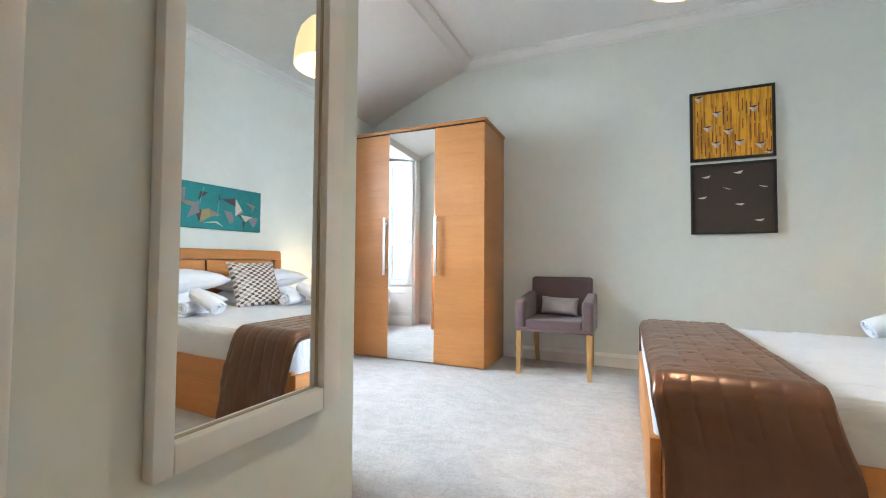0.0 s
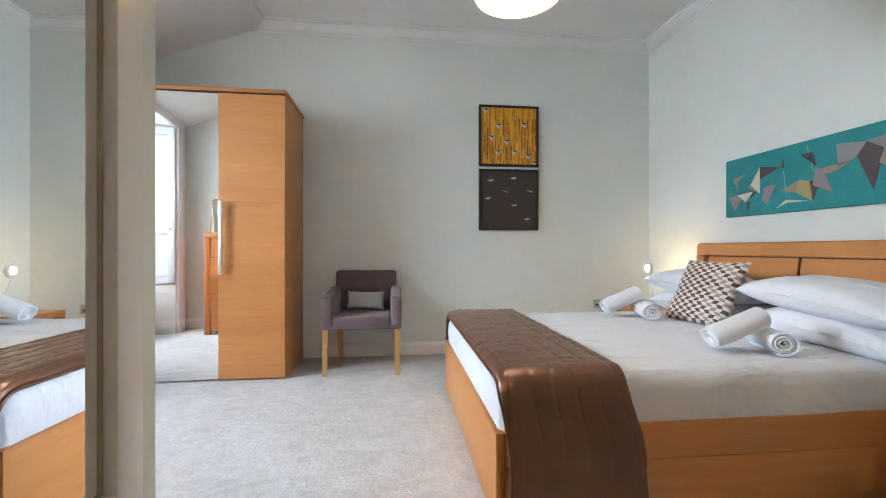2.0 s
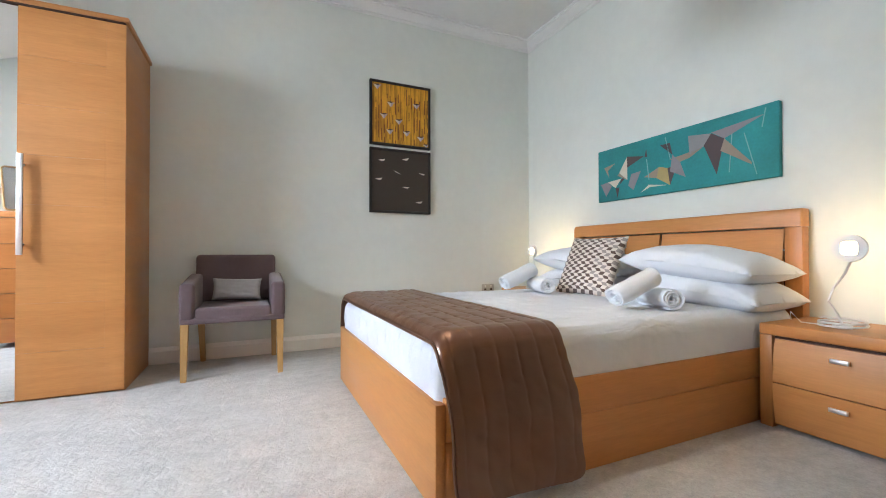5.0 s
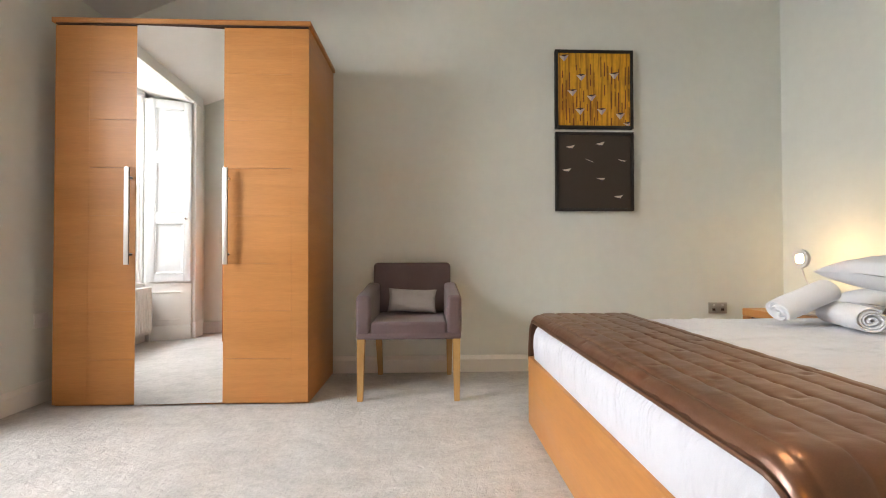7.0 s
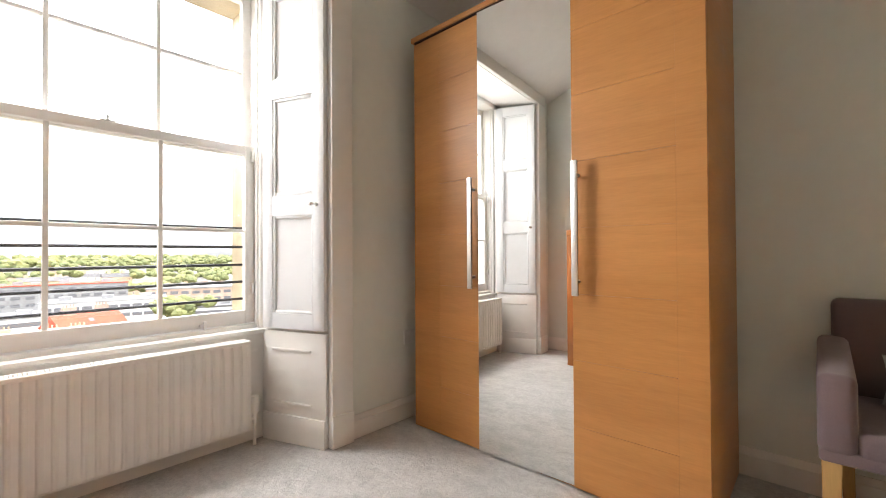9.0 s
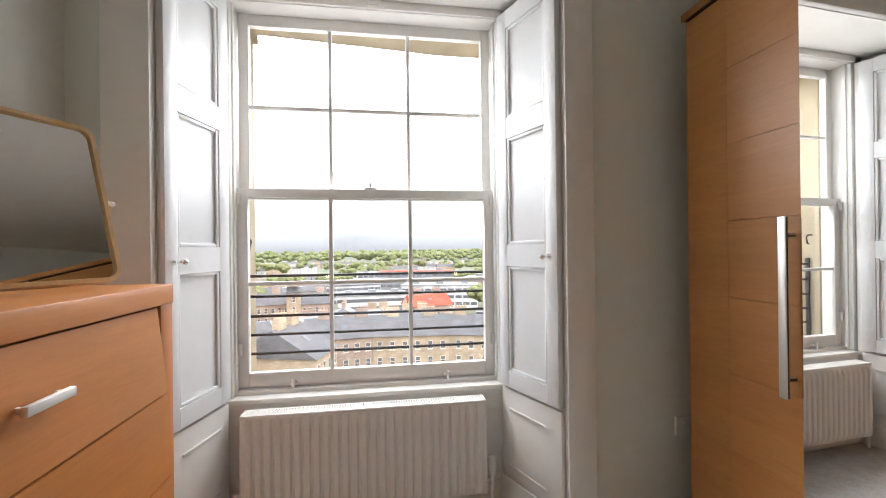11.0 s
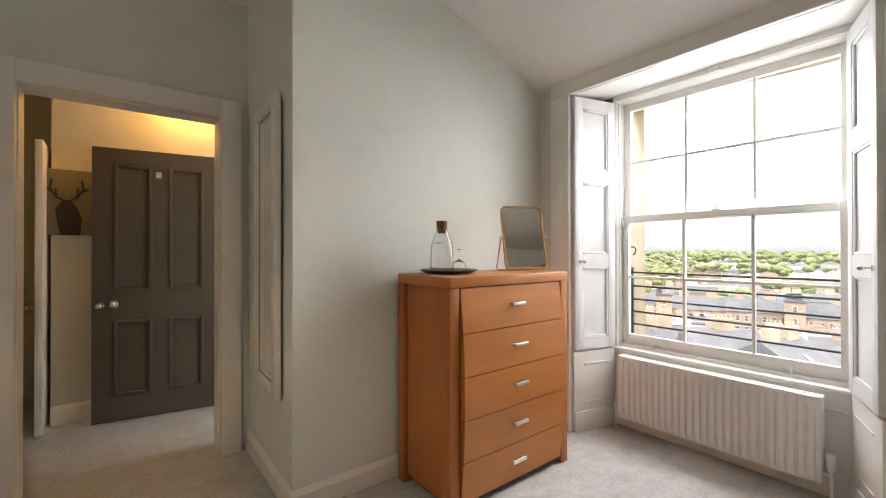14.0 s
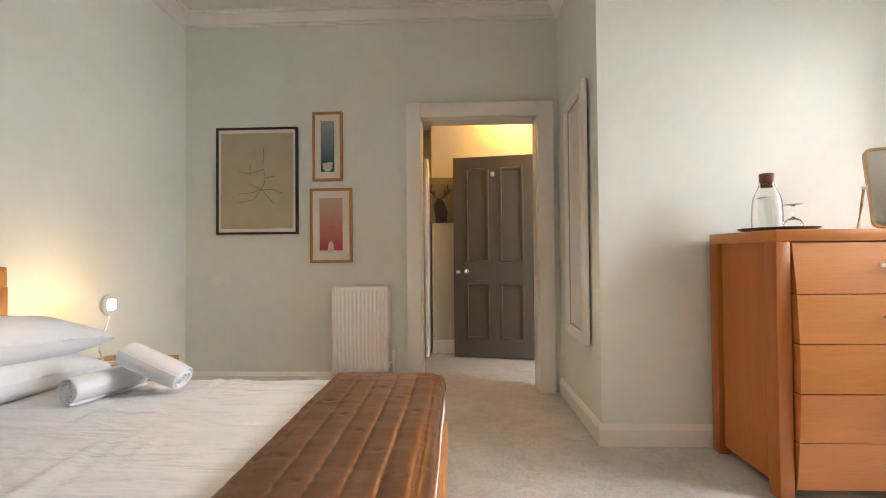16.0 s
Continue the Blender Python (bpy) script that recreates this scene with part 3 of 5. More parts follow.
for z in (0.18, 0.285, 0.39, 0.50, 0.615):
    bm = bmesh.new()
    cyl(bm, (0, -0.72, z), (0, 0.72, z), 0.008, n=8)
    part("bar", bm, M_OUTBAR, bars)
for y in (-0.705, 0.705):
    part("upright", B(-0.012, 0.012, y - 0.006, y + 0.006, 0.0, 0.66), M_OUTBAR, bars)

# ---------- radiators ----------


def radiator(name, label, at, turn, w, z0, z1, depth, n, valves):
    """Panel radiator facing local -y, its back on the wall plane."""
    ob = thing(name, label, "radiator", at, turn)
    bm = bmesh.new()
    y0 = -depth

    def face(u, v):
        x = -w / 2 + 0.015 + u * (w - 0.03)
        ph = (u * n) % 1.0
        edge = smoothstep(0, 0.08, v) * smoothstep(0, 0.08, 1 - v)
        groove = smoothstep(0.05, 0.26, ph) * smoothstep(0.05, 0.26, 1 - ph)
        return (x, y0 - 0.001 - 0.014 * groove * edge, z0 + 0.012 + v * (z1 - z0 - 0.024))
    grid(bm, face, n * 16, 14)
    part("front_panel", bm, M_RAD, ob)
    part("body", B(-w / 2, w / 2, y0, -0.03, z0, z1 - 0.004, 0.006), M_RAD, ob)
    bm = bmesh.new()
    box(bm, -w / 2, w / 2, y0, y0 + 0.012, z1 - 0.006, z1 + 0.006, 0.002)
    box(bm, -w / 2, w / 2, -0.042, -0.030, z1 - 0.006, z1 + 0.006, 0.002)
    m = max(8, int(w / 0.0125))
    for i in range(m + 1):
        x = -w / 2 + 0.004 + i * (w - 0.008) / m
        box(bm, x - 0.0040, x + 0.0040, y0 + 0.012, -0.042, z1 - 0.004, z1 + 0.005)
    box(bm, -0.012, 0.012, y0 + 0.012, -0.042, z1 - 0.004, z1 + 0.006)
    part("top_grille", bm, M_RAD, ob, "slotted white top grille")
    for s in (-1, 1):
        part("side_cover", B(*sorted((s * w / 2, s * (w / 2 + 0.003))), y0 + 0.004, -0.034, z0 + 0.01, z1, 0.001), M_RAD, ob)
        part("wall_bracket", B(s * w / 3 - 0.02, s * w / 3 + 0.02, -0.031, 0, z0 + 0.1, z1 - 0.1), M_RAD, ob)
    for s, trv in valves:
        x = s * (w / 2 + 0.035)
        y = -depth / 2 - 0.015
        bm = bmesh.new()
        cyl(bm, (s * w / 2, y, z0 + 0.05), (x, y, z0 + 0.05), 0.012, n=12)
        cyl(bm, (x, y, z0 + 0.02), (x, y, z0 + 0.075), 0.013, n=12)
        part("valve", bm, M_STEEL, ob, "steel radiator valve")
        bm = bmesh.new()
        if trv:
            lathe(bm, [(0, 0.075), (0.02, 0.075), (0.024, 0.10), (0.024, 0.15), (0.02, 0.165), (0, 0.167)], (x, y, z0), 16)
            part("thermostat_head", bm, M_WPLASTIC, ob, "white plastic thermostat head")
        else:
            lathe(bm, [(0, 0.07), (0.014, 0.07), (0.014, 0.10), (0, 0.102)], (x, y, z0), 12)
            part("valve_cap", bm, M_WPLASTIC, ob)
        bm = bmesh.new()
        cyl(bm, (x, y, 0), (x, y, z0 + 0.03), 0.009, n=10)
        part("pipe", bm, M_RAD, ob)
    return ob


radiator("radiator", "white ribbed panel radiator under the window", (RX + 0.012, -1.358, 0), 90, 1.165, 0.095, 0.560, 0.115, 26, ((1, True), (-1, False)))
radiator("radiator", "small white ribbed panel radiator beside the doorway", (1.982, YS, 0), 180, 0.44, 0.21, 0.875, 0.205, 13, ((1, True), (-1, False)))


# ---------- wardrobe ----------
wd = thing("wardrobe", "orange beech three-door wardrobe with a mirrored middle door", "wardrobe", (0, 0, 0))
bm = B(-1.495, 0.0, 0.022, 0.64, 0.0, 2.275, 0.002)
part("carcass", bm, M_BEECH_H, wd)
part("top_board", B(-1.51, 0.012, -0.012, 0.645, 2.283, 2.312, 0.003), M_BEECH_X, wd)
# near-black strip painted in for the shade under the top board
part("top_gap", B(-1.49, -0.005, -0.004, 0.64, 2.2752, 2.2828), M_GAPSHADE, wd)


def groove_door(x0, x1, plain_w, plain_left):
    door_ = part("door", B(x0, x1, 0.010, 0.0215, 0.012, 2.270), M_BEECH_H, wd, "beech door with fine horizontal grooves")
    a, b = (x0, x0 + plain_w) if plain_left else (x1 - plain_w, x1)
    part("stile", B(a, b, 0.0, 0.0102, 0.012, 2.270, bevel=0.0008, seg=1), M_BEECH_H, door_)
    c, d = (b, x1) if plain_left else (x0, a)
    zs = [0.012, 0.276, 0.56, 0.845, 1.13, 1.418, 1.706, 1.99, 2.270]
    for p, q in zip(zs, zs[1:]):
        part("panel", B(c, d, 0.0, 0.0102, p + (0.0007 if p > 0.1 else 0), q - (0.0007 if q < 2.2 else 0), bevel=0.0006, seg=1), M_BEECH_H, door_)
    return door_


def bar_handle(parent, x, y, z0, z1):
    bm = B(x - 0.014, x + 0.014, y - 0.046, y - 0.034, z0, z1, 0.003)
    for z in (z0 + 0.06, z1 - 0.06):
        n0 = len(bm.faces)
        cyl(bm, (x, y, z), (x, y - 0.036, z), 0.008, n=12)
        bm.faces.ensure_lookup_table()
        for f in bm.faces[n0:]:
            f.material_index = 1
    part("handle", bm, [M_STEEL, M_BRASSDARK], parent, "long brushed steel bar handle on dark posts")


dl = groove_door(-1.494, -1.014, 0.20, True)
dm = part("door", poly(bmesh.new(), [(-1.011, -0.012, 0.012), (-0.509, 0.0125, 0.012), (-0.509, 0.0185, 0.012), (-1.011, -0.006, 0.012)], (0, 0, 2.258)), M_MIRROR, wd, "full-height mirror door", None)
dr_ = groove_door(-0.506, -0.001, 0.10, False)
bar_handle(dl, -1.045, 0.0, 0.84, 1.415)
bar_handle(dr_, -0.477, 0.0, 0.84, 1.415)


# ---------- armchair ----------
def rounded(x0, x1, y0, y1, z0, z1, r, seg=4):
    return B(x0, x1, y0, y1, z0, z1, bevel=r, seg=seg)


ch = thing("dining_armchair", "mauve-grey upholstered armchair with oak legs against the wall", "chair", (0.602, 0.315, 0))
bm = rounded(-0.238, 0.238, -0.275, 0.22, 0.385, 0.475, 0.022)
for v in bm.verts:
    v.co.z += 0.018 * max(0, 1 - (v.co.x / 0.25) ** 2) * (1 if v.co.z > 0.43 else 0)
part("seat", bm, M_CHAIR, ch)
part("seat_rail", rounded(-0.325, 0.325, -0.278, 0.26, 0.372, 0.415, 0.012, 2), M_CHAIR, ch)
bm = rounded(-0.285, 0.285, 0.205, 0.30, 0.40, 0.842, 0.028)
for v in bm.verts:
    v.co.y += 0.045 * (v.co.z - 0.40) / 0.44 - 0.02
    v.co.z += -0.006 * (v.co.x / 0.28) ** 2 if v.co.z > 0.7 else 0
part("backrest", bm, M_CHAIR, ch)
for s in (-1, 1):
    bm = rounded(*sorted((s * 0.235, s * 0.328)), -0.28, 0.25, 0.395, 0.655, 0.026)
    for v in bm.verts:
        if v.co.z > 0.5:
            v.co.z += -0.01 + 0.05 * max(0, (v.co.y + 0.10) / 0.35)
    part("armrest", bm, M_CHAIR, ch)
for x, y, dx, dy in ((-0.295, -0.25, -0.002, -0.03), (0.295, -0.25, 0.0, -0.04), (-0.25, 0.235, 0.012, 0.05), (0.275, 0.22, 0.0, 0.045)):
    bm = bmesh.new()
    for (a, z) in (((x, y), 0.0),):
        top, lo = 0.024, 0.017
        t4 = [(x + sx * top, y + sy * top, 0.378) for sx, sy in ((-1, -1), (1, -1), (1, 1), (-1, 1))]
        b4 = [(x + dx + sx * lo, y + dy + sy * lo, 0.0) for sx, sy in ((-1, -1), (1, -1), (1, 1), (-1, 1))]
        va, vb = [bm.verts.new(p) for p in t4], [bm.verts.new(p) for p in b4]
        bm.faces.new(va), bm.faces.new(vb[::-1])
        for i in range(4):
            bm.faces.new((va[i], vb[i], vb[(i + 1) % 4], va[(i + 1) % 4]))
    bmesh.ops.bevel(bm, geom=bm.edges[:], offset=0.003, segments=2, affect="EDGES")
    part("leg", bm, M_OAK, ch, "plain tapered oak leg")


def pillow_mesh(w, d, h, name, mat, seed, n=28, edge=0.0, sag=0.0):
    """A filled cushion: full in the middle, thin seams, pulled-in sides and pointed corners."""
    bm = bmesh.new()
    rnd = random.Random(seed)
    ox, oy = rnd.random() * 50, rnd.random() * 50

    def surf(sgn):
        def f(u, v):
            a, b = 2 * u - 1, 2 * v - 1
            prof = (max(0, 1 - abs(a) ** 2.4) * max(0, 1 - abs(b) ** 2.4)) ** 0.42
            pull = 1 - 0.10 * (1 - a * a) * abs(b) ** 3
            pull2 = 1 - 0.07 * (1 - b * b) * abs(a) ** 3
            wr = noise.noise(Vector((a * 2.2 + ox, b * 2.2 + oy, sgn))) * 0.09 + noise.noise(Vector((a * 6 + ox, b * 6 + oy, sgn))) * 0.035
            z = sgn * h / 2 * prof * (1 + wr) + 0.25 * h * wr
            z -= sag * (abs(a) ** 3)
            return (a * w / 2 * pull2, b * d / 2 * pull, z)
        return f
    grid(bm, surf(1), n, n)
    grid(bm, surf(-1), n, n)
    bmesh.ops.remove_doubles(bm, verts=bm.verts, dist=0.0006)
    return finish(bm, name, mat, 60)


def soft(name, mesh, label, category, m, group=""):
    ob = new(name, mesh)
    ob.matrix_basis = m
    return tagged(ob, label, category, group)


soft("lumbar_cushion", pillow_mesh(0.34, 0.17, 0.09, "lumbar_cushion", M_SILVER, 3), "small silvery satin cushion on the armchair", "cushion", pose(0.61, 0.375, 0.575, 72, 2, 0))

# ---------- bed ----------
bed = thing("bed", "orange beech double bed frame with a panelled headboard", "bed", (0, 0, 0))
bm = B(1.257, 1.295, -1.917, -0.316, 0.0, 0.352, 0.006)
part("footboard", bm, M_BEECH_Y, bed)
for y0, y1, s in ((-1.917, -1.885, 1), (-0.348, -0.316, -1)):
    part("side_board", B(1.2955, 3.47, y0, y1, 0.222, 0.365, 0.004), M_BEECH_X, bed)
    part("lower_side_board", B(1.2955, 3.47, y0 + (0.006 if s > 0 else 0), y1 - (0 if s > 0 else 0.006), 0.0, 0.219, 0.003), M_BEECH_X, bed)
part("slat_base", B(1.30, 3.40, -1.88, -0.35, 0.16, 0.20), M_BEECH_Y, bed)
# headboard: two rounded posts, a rail across the top, two slightly bowed panels
for s, y in ((1, -1.925), (-1, -0.165)):
    ya, yb = sorted((y, y + s * 0.085))
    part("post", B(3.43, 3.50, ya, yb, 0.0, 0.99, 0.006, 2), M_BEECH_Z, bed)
bm = bmesh.new()
RS, RR, ZT = 0.010, 0.032, 1.090
prof = [(-1.925, 0.9905), (-0.165, 0.9905)] + [(-0.165 - RR + RR * math.cos(i * math.pi / 16), ZT - RR + RR * math.sin(i * math.pi / 16)) for i in range(9)] + [(-1.925 + RS - RS * math.sin(i * math.pi / 16), ZT - RS + RS * math.cos(i * math.pi / 16)) for i in range(9)]
rings = []
for x_at, k_in in [(3.43 + 0.014 * (1 - math.sin(a)), 0.014 * (1 - math.cos(a))) for a in (1.57, 1.1, 0.7, 0.35, 0.0)] + [(3.50, 0.0)]:
    rings.append([bm.verts.new((x_at, -1.045 + (y + 1.045) * (1 - k_in / 0.88), 0.9905 + (z - 0.9905) * (1 - k_in / 0.0845))) for y, z in prof])
for a, b in zip(rings, rings[1:]):
    for i in range(len(prof)):
        j = (i + 1) % len(prof)
        bm.faces.new((a[i], a[j], b[j], b[i]))
bm.faces.new(rings[0]), bm.faces.new(rings[-1][::-1])
bmesh.ops.recalc_face_normals(bm, faces=bm.faces[:])
part("top_rail", bm, M_BEECH_Y, bed)
# board coloured near-black, so the recess round the panels reads as shaded
part("back_panel", B(3.485, 3.497, -1.84, -0.25, 0.30, 0.985), M_GAPSHADE, bed, "back board coloured near-black for the shade behind the panels")
for y0, y1 in ((-1.825, -1.055), (-1.035, -0.265)):
    bm = bmesh.new()
    grid(bm, lambda u, v: (3.466 - 0.026 * (1 - (2 * v - 1) ** 2), y0 + u * (y1 - y0), 0.42 + v * 0.562), 2, 14)
    ext = bmesh.ops.extrude_face_region(bm, geom=bm.faces[:])
    for v in ext["geom"]:
        if isinstance(v, bmesh.types.BMVert):
            v.co.x += 0.016
    part("panel", bm, M_BEECH_Y, bed, "bowed beech headboard panel")
for y in (-1.845, -0.245):
    bm = bmesh.new()
    cyl(bm, (3.455, y - 0.02, 0.86), (3.455, y + 0.02, 0.86), 0.006, n=10)
    part("pin", bm, M_STEEL, bed)

# mattress under a white fitted sheet
MX0, MX1, MY0, MY1, MZ = 1.290, 3.40, -1.905, -0.33, 0.555


mat_ = thing("mattress", "deep mattress under a creased white cotton sheet", "mattress", (0, 0, 0))
bm = bmesh.new()
R = 0.07


def mattress_surface(u, v):
    """Round the mattress from side to side (u) and from foot to head (v)."""
    path = [(MY0, 0.21), (MY0, MZ - R)] + [(MY0 + R - R * math.cos(a), MZ - R + R * math.sin(a)) for a in (0.5, 1.0, 1.4)] + \
           [(MY0 + R + (MY1 - MY0 - 2 * R) * i / 48, MZ) for i in range(49)] + \
           [(MY1 - R + R * math.cos(a), MZ - R + R * math.sin(a)) for a in (1.4, 1.0, 0.5)] + [(MY1, MZ - R), (MY1, 0.21)]
    i = round(u * (len(path) - 1))
    y, z = path[i]
    x = MX0 + v * (MX1 - MX0)
    end = min(x - MX0, MX1 - x)
    drop = R - math.sqrt(max(0, R * R - max(0, R - end) ** 2))
    yc = (MY0 + MY1) / 2
    inset = drop * 0.6
    y = y + inset * (1 if y < yc else -1) * min(1, abs(y - yc) / 0.7)
    z2 = z - drop * smoothstep(0.3, 0.5, z)
    bumpz = 0.005 * noise.noise(Vector((x * 4, y * 4, 1))) + 0.004 * noise.noise(Vector((x * 3, y * 11, 4)))
    over = -0.022 * smoothstep(0.37, 0.42, z2) * smoothstep(0.05, 0.0, x - MX0)
    ridge = 1 - abs(noise.noise(Vector((x * 10 + y * 0.9, y * 1.9, 9))))
    bumpz += 0.010 * max(0, ridge - 0.80) / 0.20 * smoothstep(-0.25, 0.35, noise.noise(Vector((x * 1.4, y * 1.6, 12)))) * smoothstep(2.9, 2.3, x)
    return (x + over + 0.006 * noise.noise(Vector((y * 6, z * 9, 2))) * (1 if drop > 0.02 else 0), y + 0.008 * noise.noise(Vector((x * 3, z * 8, 3))) * (1 if z < MZ - 0.02 else 0), z2 + (bumpz if z > 0.45 else 0))


vv = [0, 0.002, 0.006, 0.012, 0.02, 0.034] + [0.034 + 0.932 * i / 130 for i in range(1, 131)] + [0.98, 0.99, 0.996, 1.0]
nu = 58
rows = [[bm.verts.new(mattress_surface(i / nu, v)) for i in range(nu + 1)] for v in vv]
for a, b in zip(rows, rows[1:]):
    for i in range(nu):
        bm.faces.new((a[i], a[i + 1], b[i + 1], b[i]))
bm.faces.new(rows[0][::-1]), bm.faces.new(rows[-1])
part("sheet", bm, M_SHEET, mat_, "white cotton fitted sheet with soft creases", 60)

# quilted satin runner across the foot of the bed, hanging down both sides
RX0, RX1 = 1.268, 1.765


def runner_path(s):
    """Distance along the runner from its lower south hem to the north hem: y, z and the outward direction."""
    south = [(MY0 - 0.075, 0.03), (MY0 - 0.05, 0.12), (MY0 - 0.035, 0.30), (MY0 - 0.024, MZ - 0.07)]
    arc = [(MY0 - 0.018 + R - R * math.cos(a), MZ - R + 0.018 + R * math.sin(a)) for a in (0.4, 0.8, 1.2, 1.5)]
    top = [(MY0 + R + i * 0.06, MZ + 0.018) for i in range(1, 24)]
    arc2 = [(MY1 + 0.014 - R + R * math.cos(a), MZ - R + 0.018 + R * math.sin(a)) for a in (1.5, 1.2, 0.8, 0.4)]
    north = [(MY1 + 0.02, MZ - 0.08), (MY1 + 0.035, 0.38), (MY1 + 0.04, 0.27)]
    pts = south + arc + top + arc2 + north
    return pts


RP = [Vector((y, z)) for y, z in runner_path(0)]
RL = [0.0]
for a, b in zip(RP, RP[1:]):
    RL.append(RL[-1] + (b - a).length)


def along(s):
    s = min(max(s, 0), RL[-1] - 1e-6)
    for i in range(len(RP) - 1):
        if s <= RL[i + 1]:
            f = (s - RL[i]) / (RL[i + 1] - RL[i])
            p = RP[i].lerp(RP[i + 1], f)
            d = (RP[i + 1] - RP[i]).normalized()
            return p, Vector((-d.y, d.x))
    return RP[-1], Vector((0, 1))


def runner(sgn):
    """Five padded channels along the runner, puckered at the seams, with a corded hem and short cross tucks."""
    def f(u, v):
        s = v * RL[-1]
        p, n = along(s)
        far_end = min(s, RL[-1] - s)
        corner = 0.07 - math.sqrt(max(0, 0.07 ** 2 - max(0, 0.07 - far_end) ** 2))
        w = RX1 - RX0
        x = RX0 + corner + u * (w - 2 * corner)
        hem = 0.075
        q = (u - hem) / (1 - 2 * hem)
        c = q * 5.0
        inner = 0.0 <= q <= 1.0
        ph = c % 1.0 if inner else (u / hem if u < hem else (1 - u) / hem)
        fall = smoothstep(RL[4] + 0.02, RL[3] - 0.22, s)
        puff = max(0.0, 1 - abs(2 * ph - 1) ** 4) ** 0.8
        lane = math.floor(c) if inner else 7
        tuck_at = ((s + 0.13 * lane) / 0.42) % 1.0
        tuck = 1 - 0.75 * math.exp(-((tuck_at - 0.5) / 0.022) ** 2) * math.exp(-((ph - 0.5) / 0.22) ** 2)
        pucker = noise.noise(Vector((lane * 3.1 + x * 2.5, s * 34, 0))) * (1 - 0.45 * puff)
        bend = 1 - 0.6 * math.exp(-((s - RL[6]) / 0.09) ** 2)
        crease = bend * noise.noise(Vector((x * 7 + s * 5, s * 11 - x * 4, 5)))
        h = (0.0062 if inner else 0.0050) * puff * tuck * bend * (1 - 0.6 * fall) + 0.0034 * pucker * (1 - puff * 0.6) * (1 - 0.5 * fall) + (0.0035 + 0.002 * fall) * crease
        off = 0.011 + h if sgn > 0 else 0.004 * sgn
        wave = fall * (0.012 * math.sin(x * 11 + 1.0) + 0.010 * noise.noise(Vector((x * 7, s * 7, 3))) + 0.005 * noise.noise(Vector((x * 15 + s * 9, s * 13, 6))))
        lean = (0.038 + 0.022 * u) * fall
        end = max(0.0, x - MX0 + 0.02)
        dip = -0.40 * (R - math.sqrt(max(0, R * R - max(0, R - end) ** 2))) * smoothstep(MZ - 0.12, MZ - 0.02, p.y)
        return (x + lean + 0.004 * noise.noise(Vector((s * 5, u * 2, 8))), p.x + n.x * off - wave, p.y + n.y * off + dip)
    return f


bm = bmesh.new()
grid(bm, runner(1), 130, 320)
grid(bm, runner(-0.35), 40, 120)
rn = thing("bed_runner", "quilted chocolate-brown satin runner across the foot of the bed", "bed runner", (0, 0, 0))
part("quilt", bm, M_SATIN, rn, "", 70)
for u in (0.0, 1.0):
    bm = bmesh.new()
    pts = [runner(-0.6)(u, j / 120) for j in range(121)]
    tube(bm, pts, 0.006, 7)
    part("piping", bm, M_SATIN, rn)

# pillows in two stacks
PX, PYS, PYN = 3.17, -1.57, -0.67
for y, z, sd, tilt, nm in ((PYS, 0.635, 11, 3, "lower"), (PYS + 0.01, 0.785, 12, 5, "upper"), (PYN, 0.635, 13, 3, "lower"), (PYN + 0.02, 0.78, 14, 5, "upper")):
    soft("pillow", pillow_mesh(0.80, 0.50, 0.205, "pillow", M_PILLOW, sd, 40, 0, 0.03 if nm == "lower" else 0.018), "plump white cotton pillow, %s of a stack against the headboard" % nm, "pillow", pose(PX - (0.02 if nm == "upper" else 0), y, z, 0, -tilt, 90), "bed pillows")

# patterned cushion leaning on the pillows
bm = bmesh.new()
NR, NC, CS = 20, 14, 0.47


def cushion_side(sgn):
    def f(i, j):
        a = 2 * (i / NC) - 1
        b = 2 * (j / NR) - 1
        prof = (max(0, 1 - abs(a) ** 2.6) * max(0, 1 - abs(b) ** 2.6)) ** 0.45
        z = sgn * 0.07 * prof * (1 + 0.08 * noise.noise(Vector((a * 2, b * 2, sgn))))
        sh = (0.5 if j % 2 else 0.0) * (CS / NC) * (1 if 0 < i < NC else 0)
        pu = 1 - 0.06 * (1 - a * a) * abs(b) ** 3
        pv = 1 - 0.06 * (1 - b * b) * abs(a) ** 3
        return (a * CS / 2 * pv + sh, b * CS / 2 * pu, z)
    return f


for sgn in (1, -1):
    f = cushion_side(sgn)
    vs = [[bm.verts.new(f(i, j)) for j in range(NR + 1)] for i in range(NC + 1)]
    for i in range(NC):
        for j in range(NR):
            fc = bm.faces.new((vs[i][j], vs[i + 1][j], vs[i + 1][j + 1], vs[i][j + 1]))
            fc.material_index = ((1 if i < 9 or (i + j) % 4 == 1 else 2) if (i + j) % 2 else 0) if sgn > 0 else 0
bmesh.ops.remove_doubles(bm, verts=bm.verts, dist=0.0005)
soft("scatter_cushion", finish(bm, "scatter_cushion", [M_CUSH_A, M_CUSH_B, M_CUSH_C], 60), "square cushion with a brown, cream and grey rhomb pattern", "cushion", pose(2.93, -0.885, 0.755, 62, 0, -82))


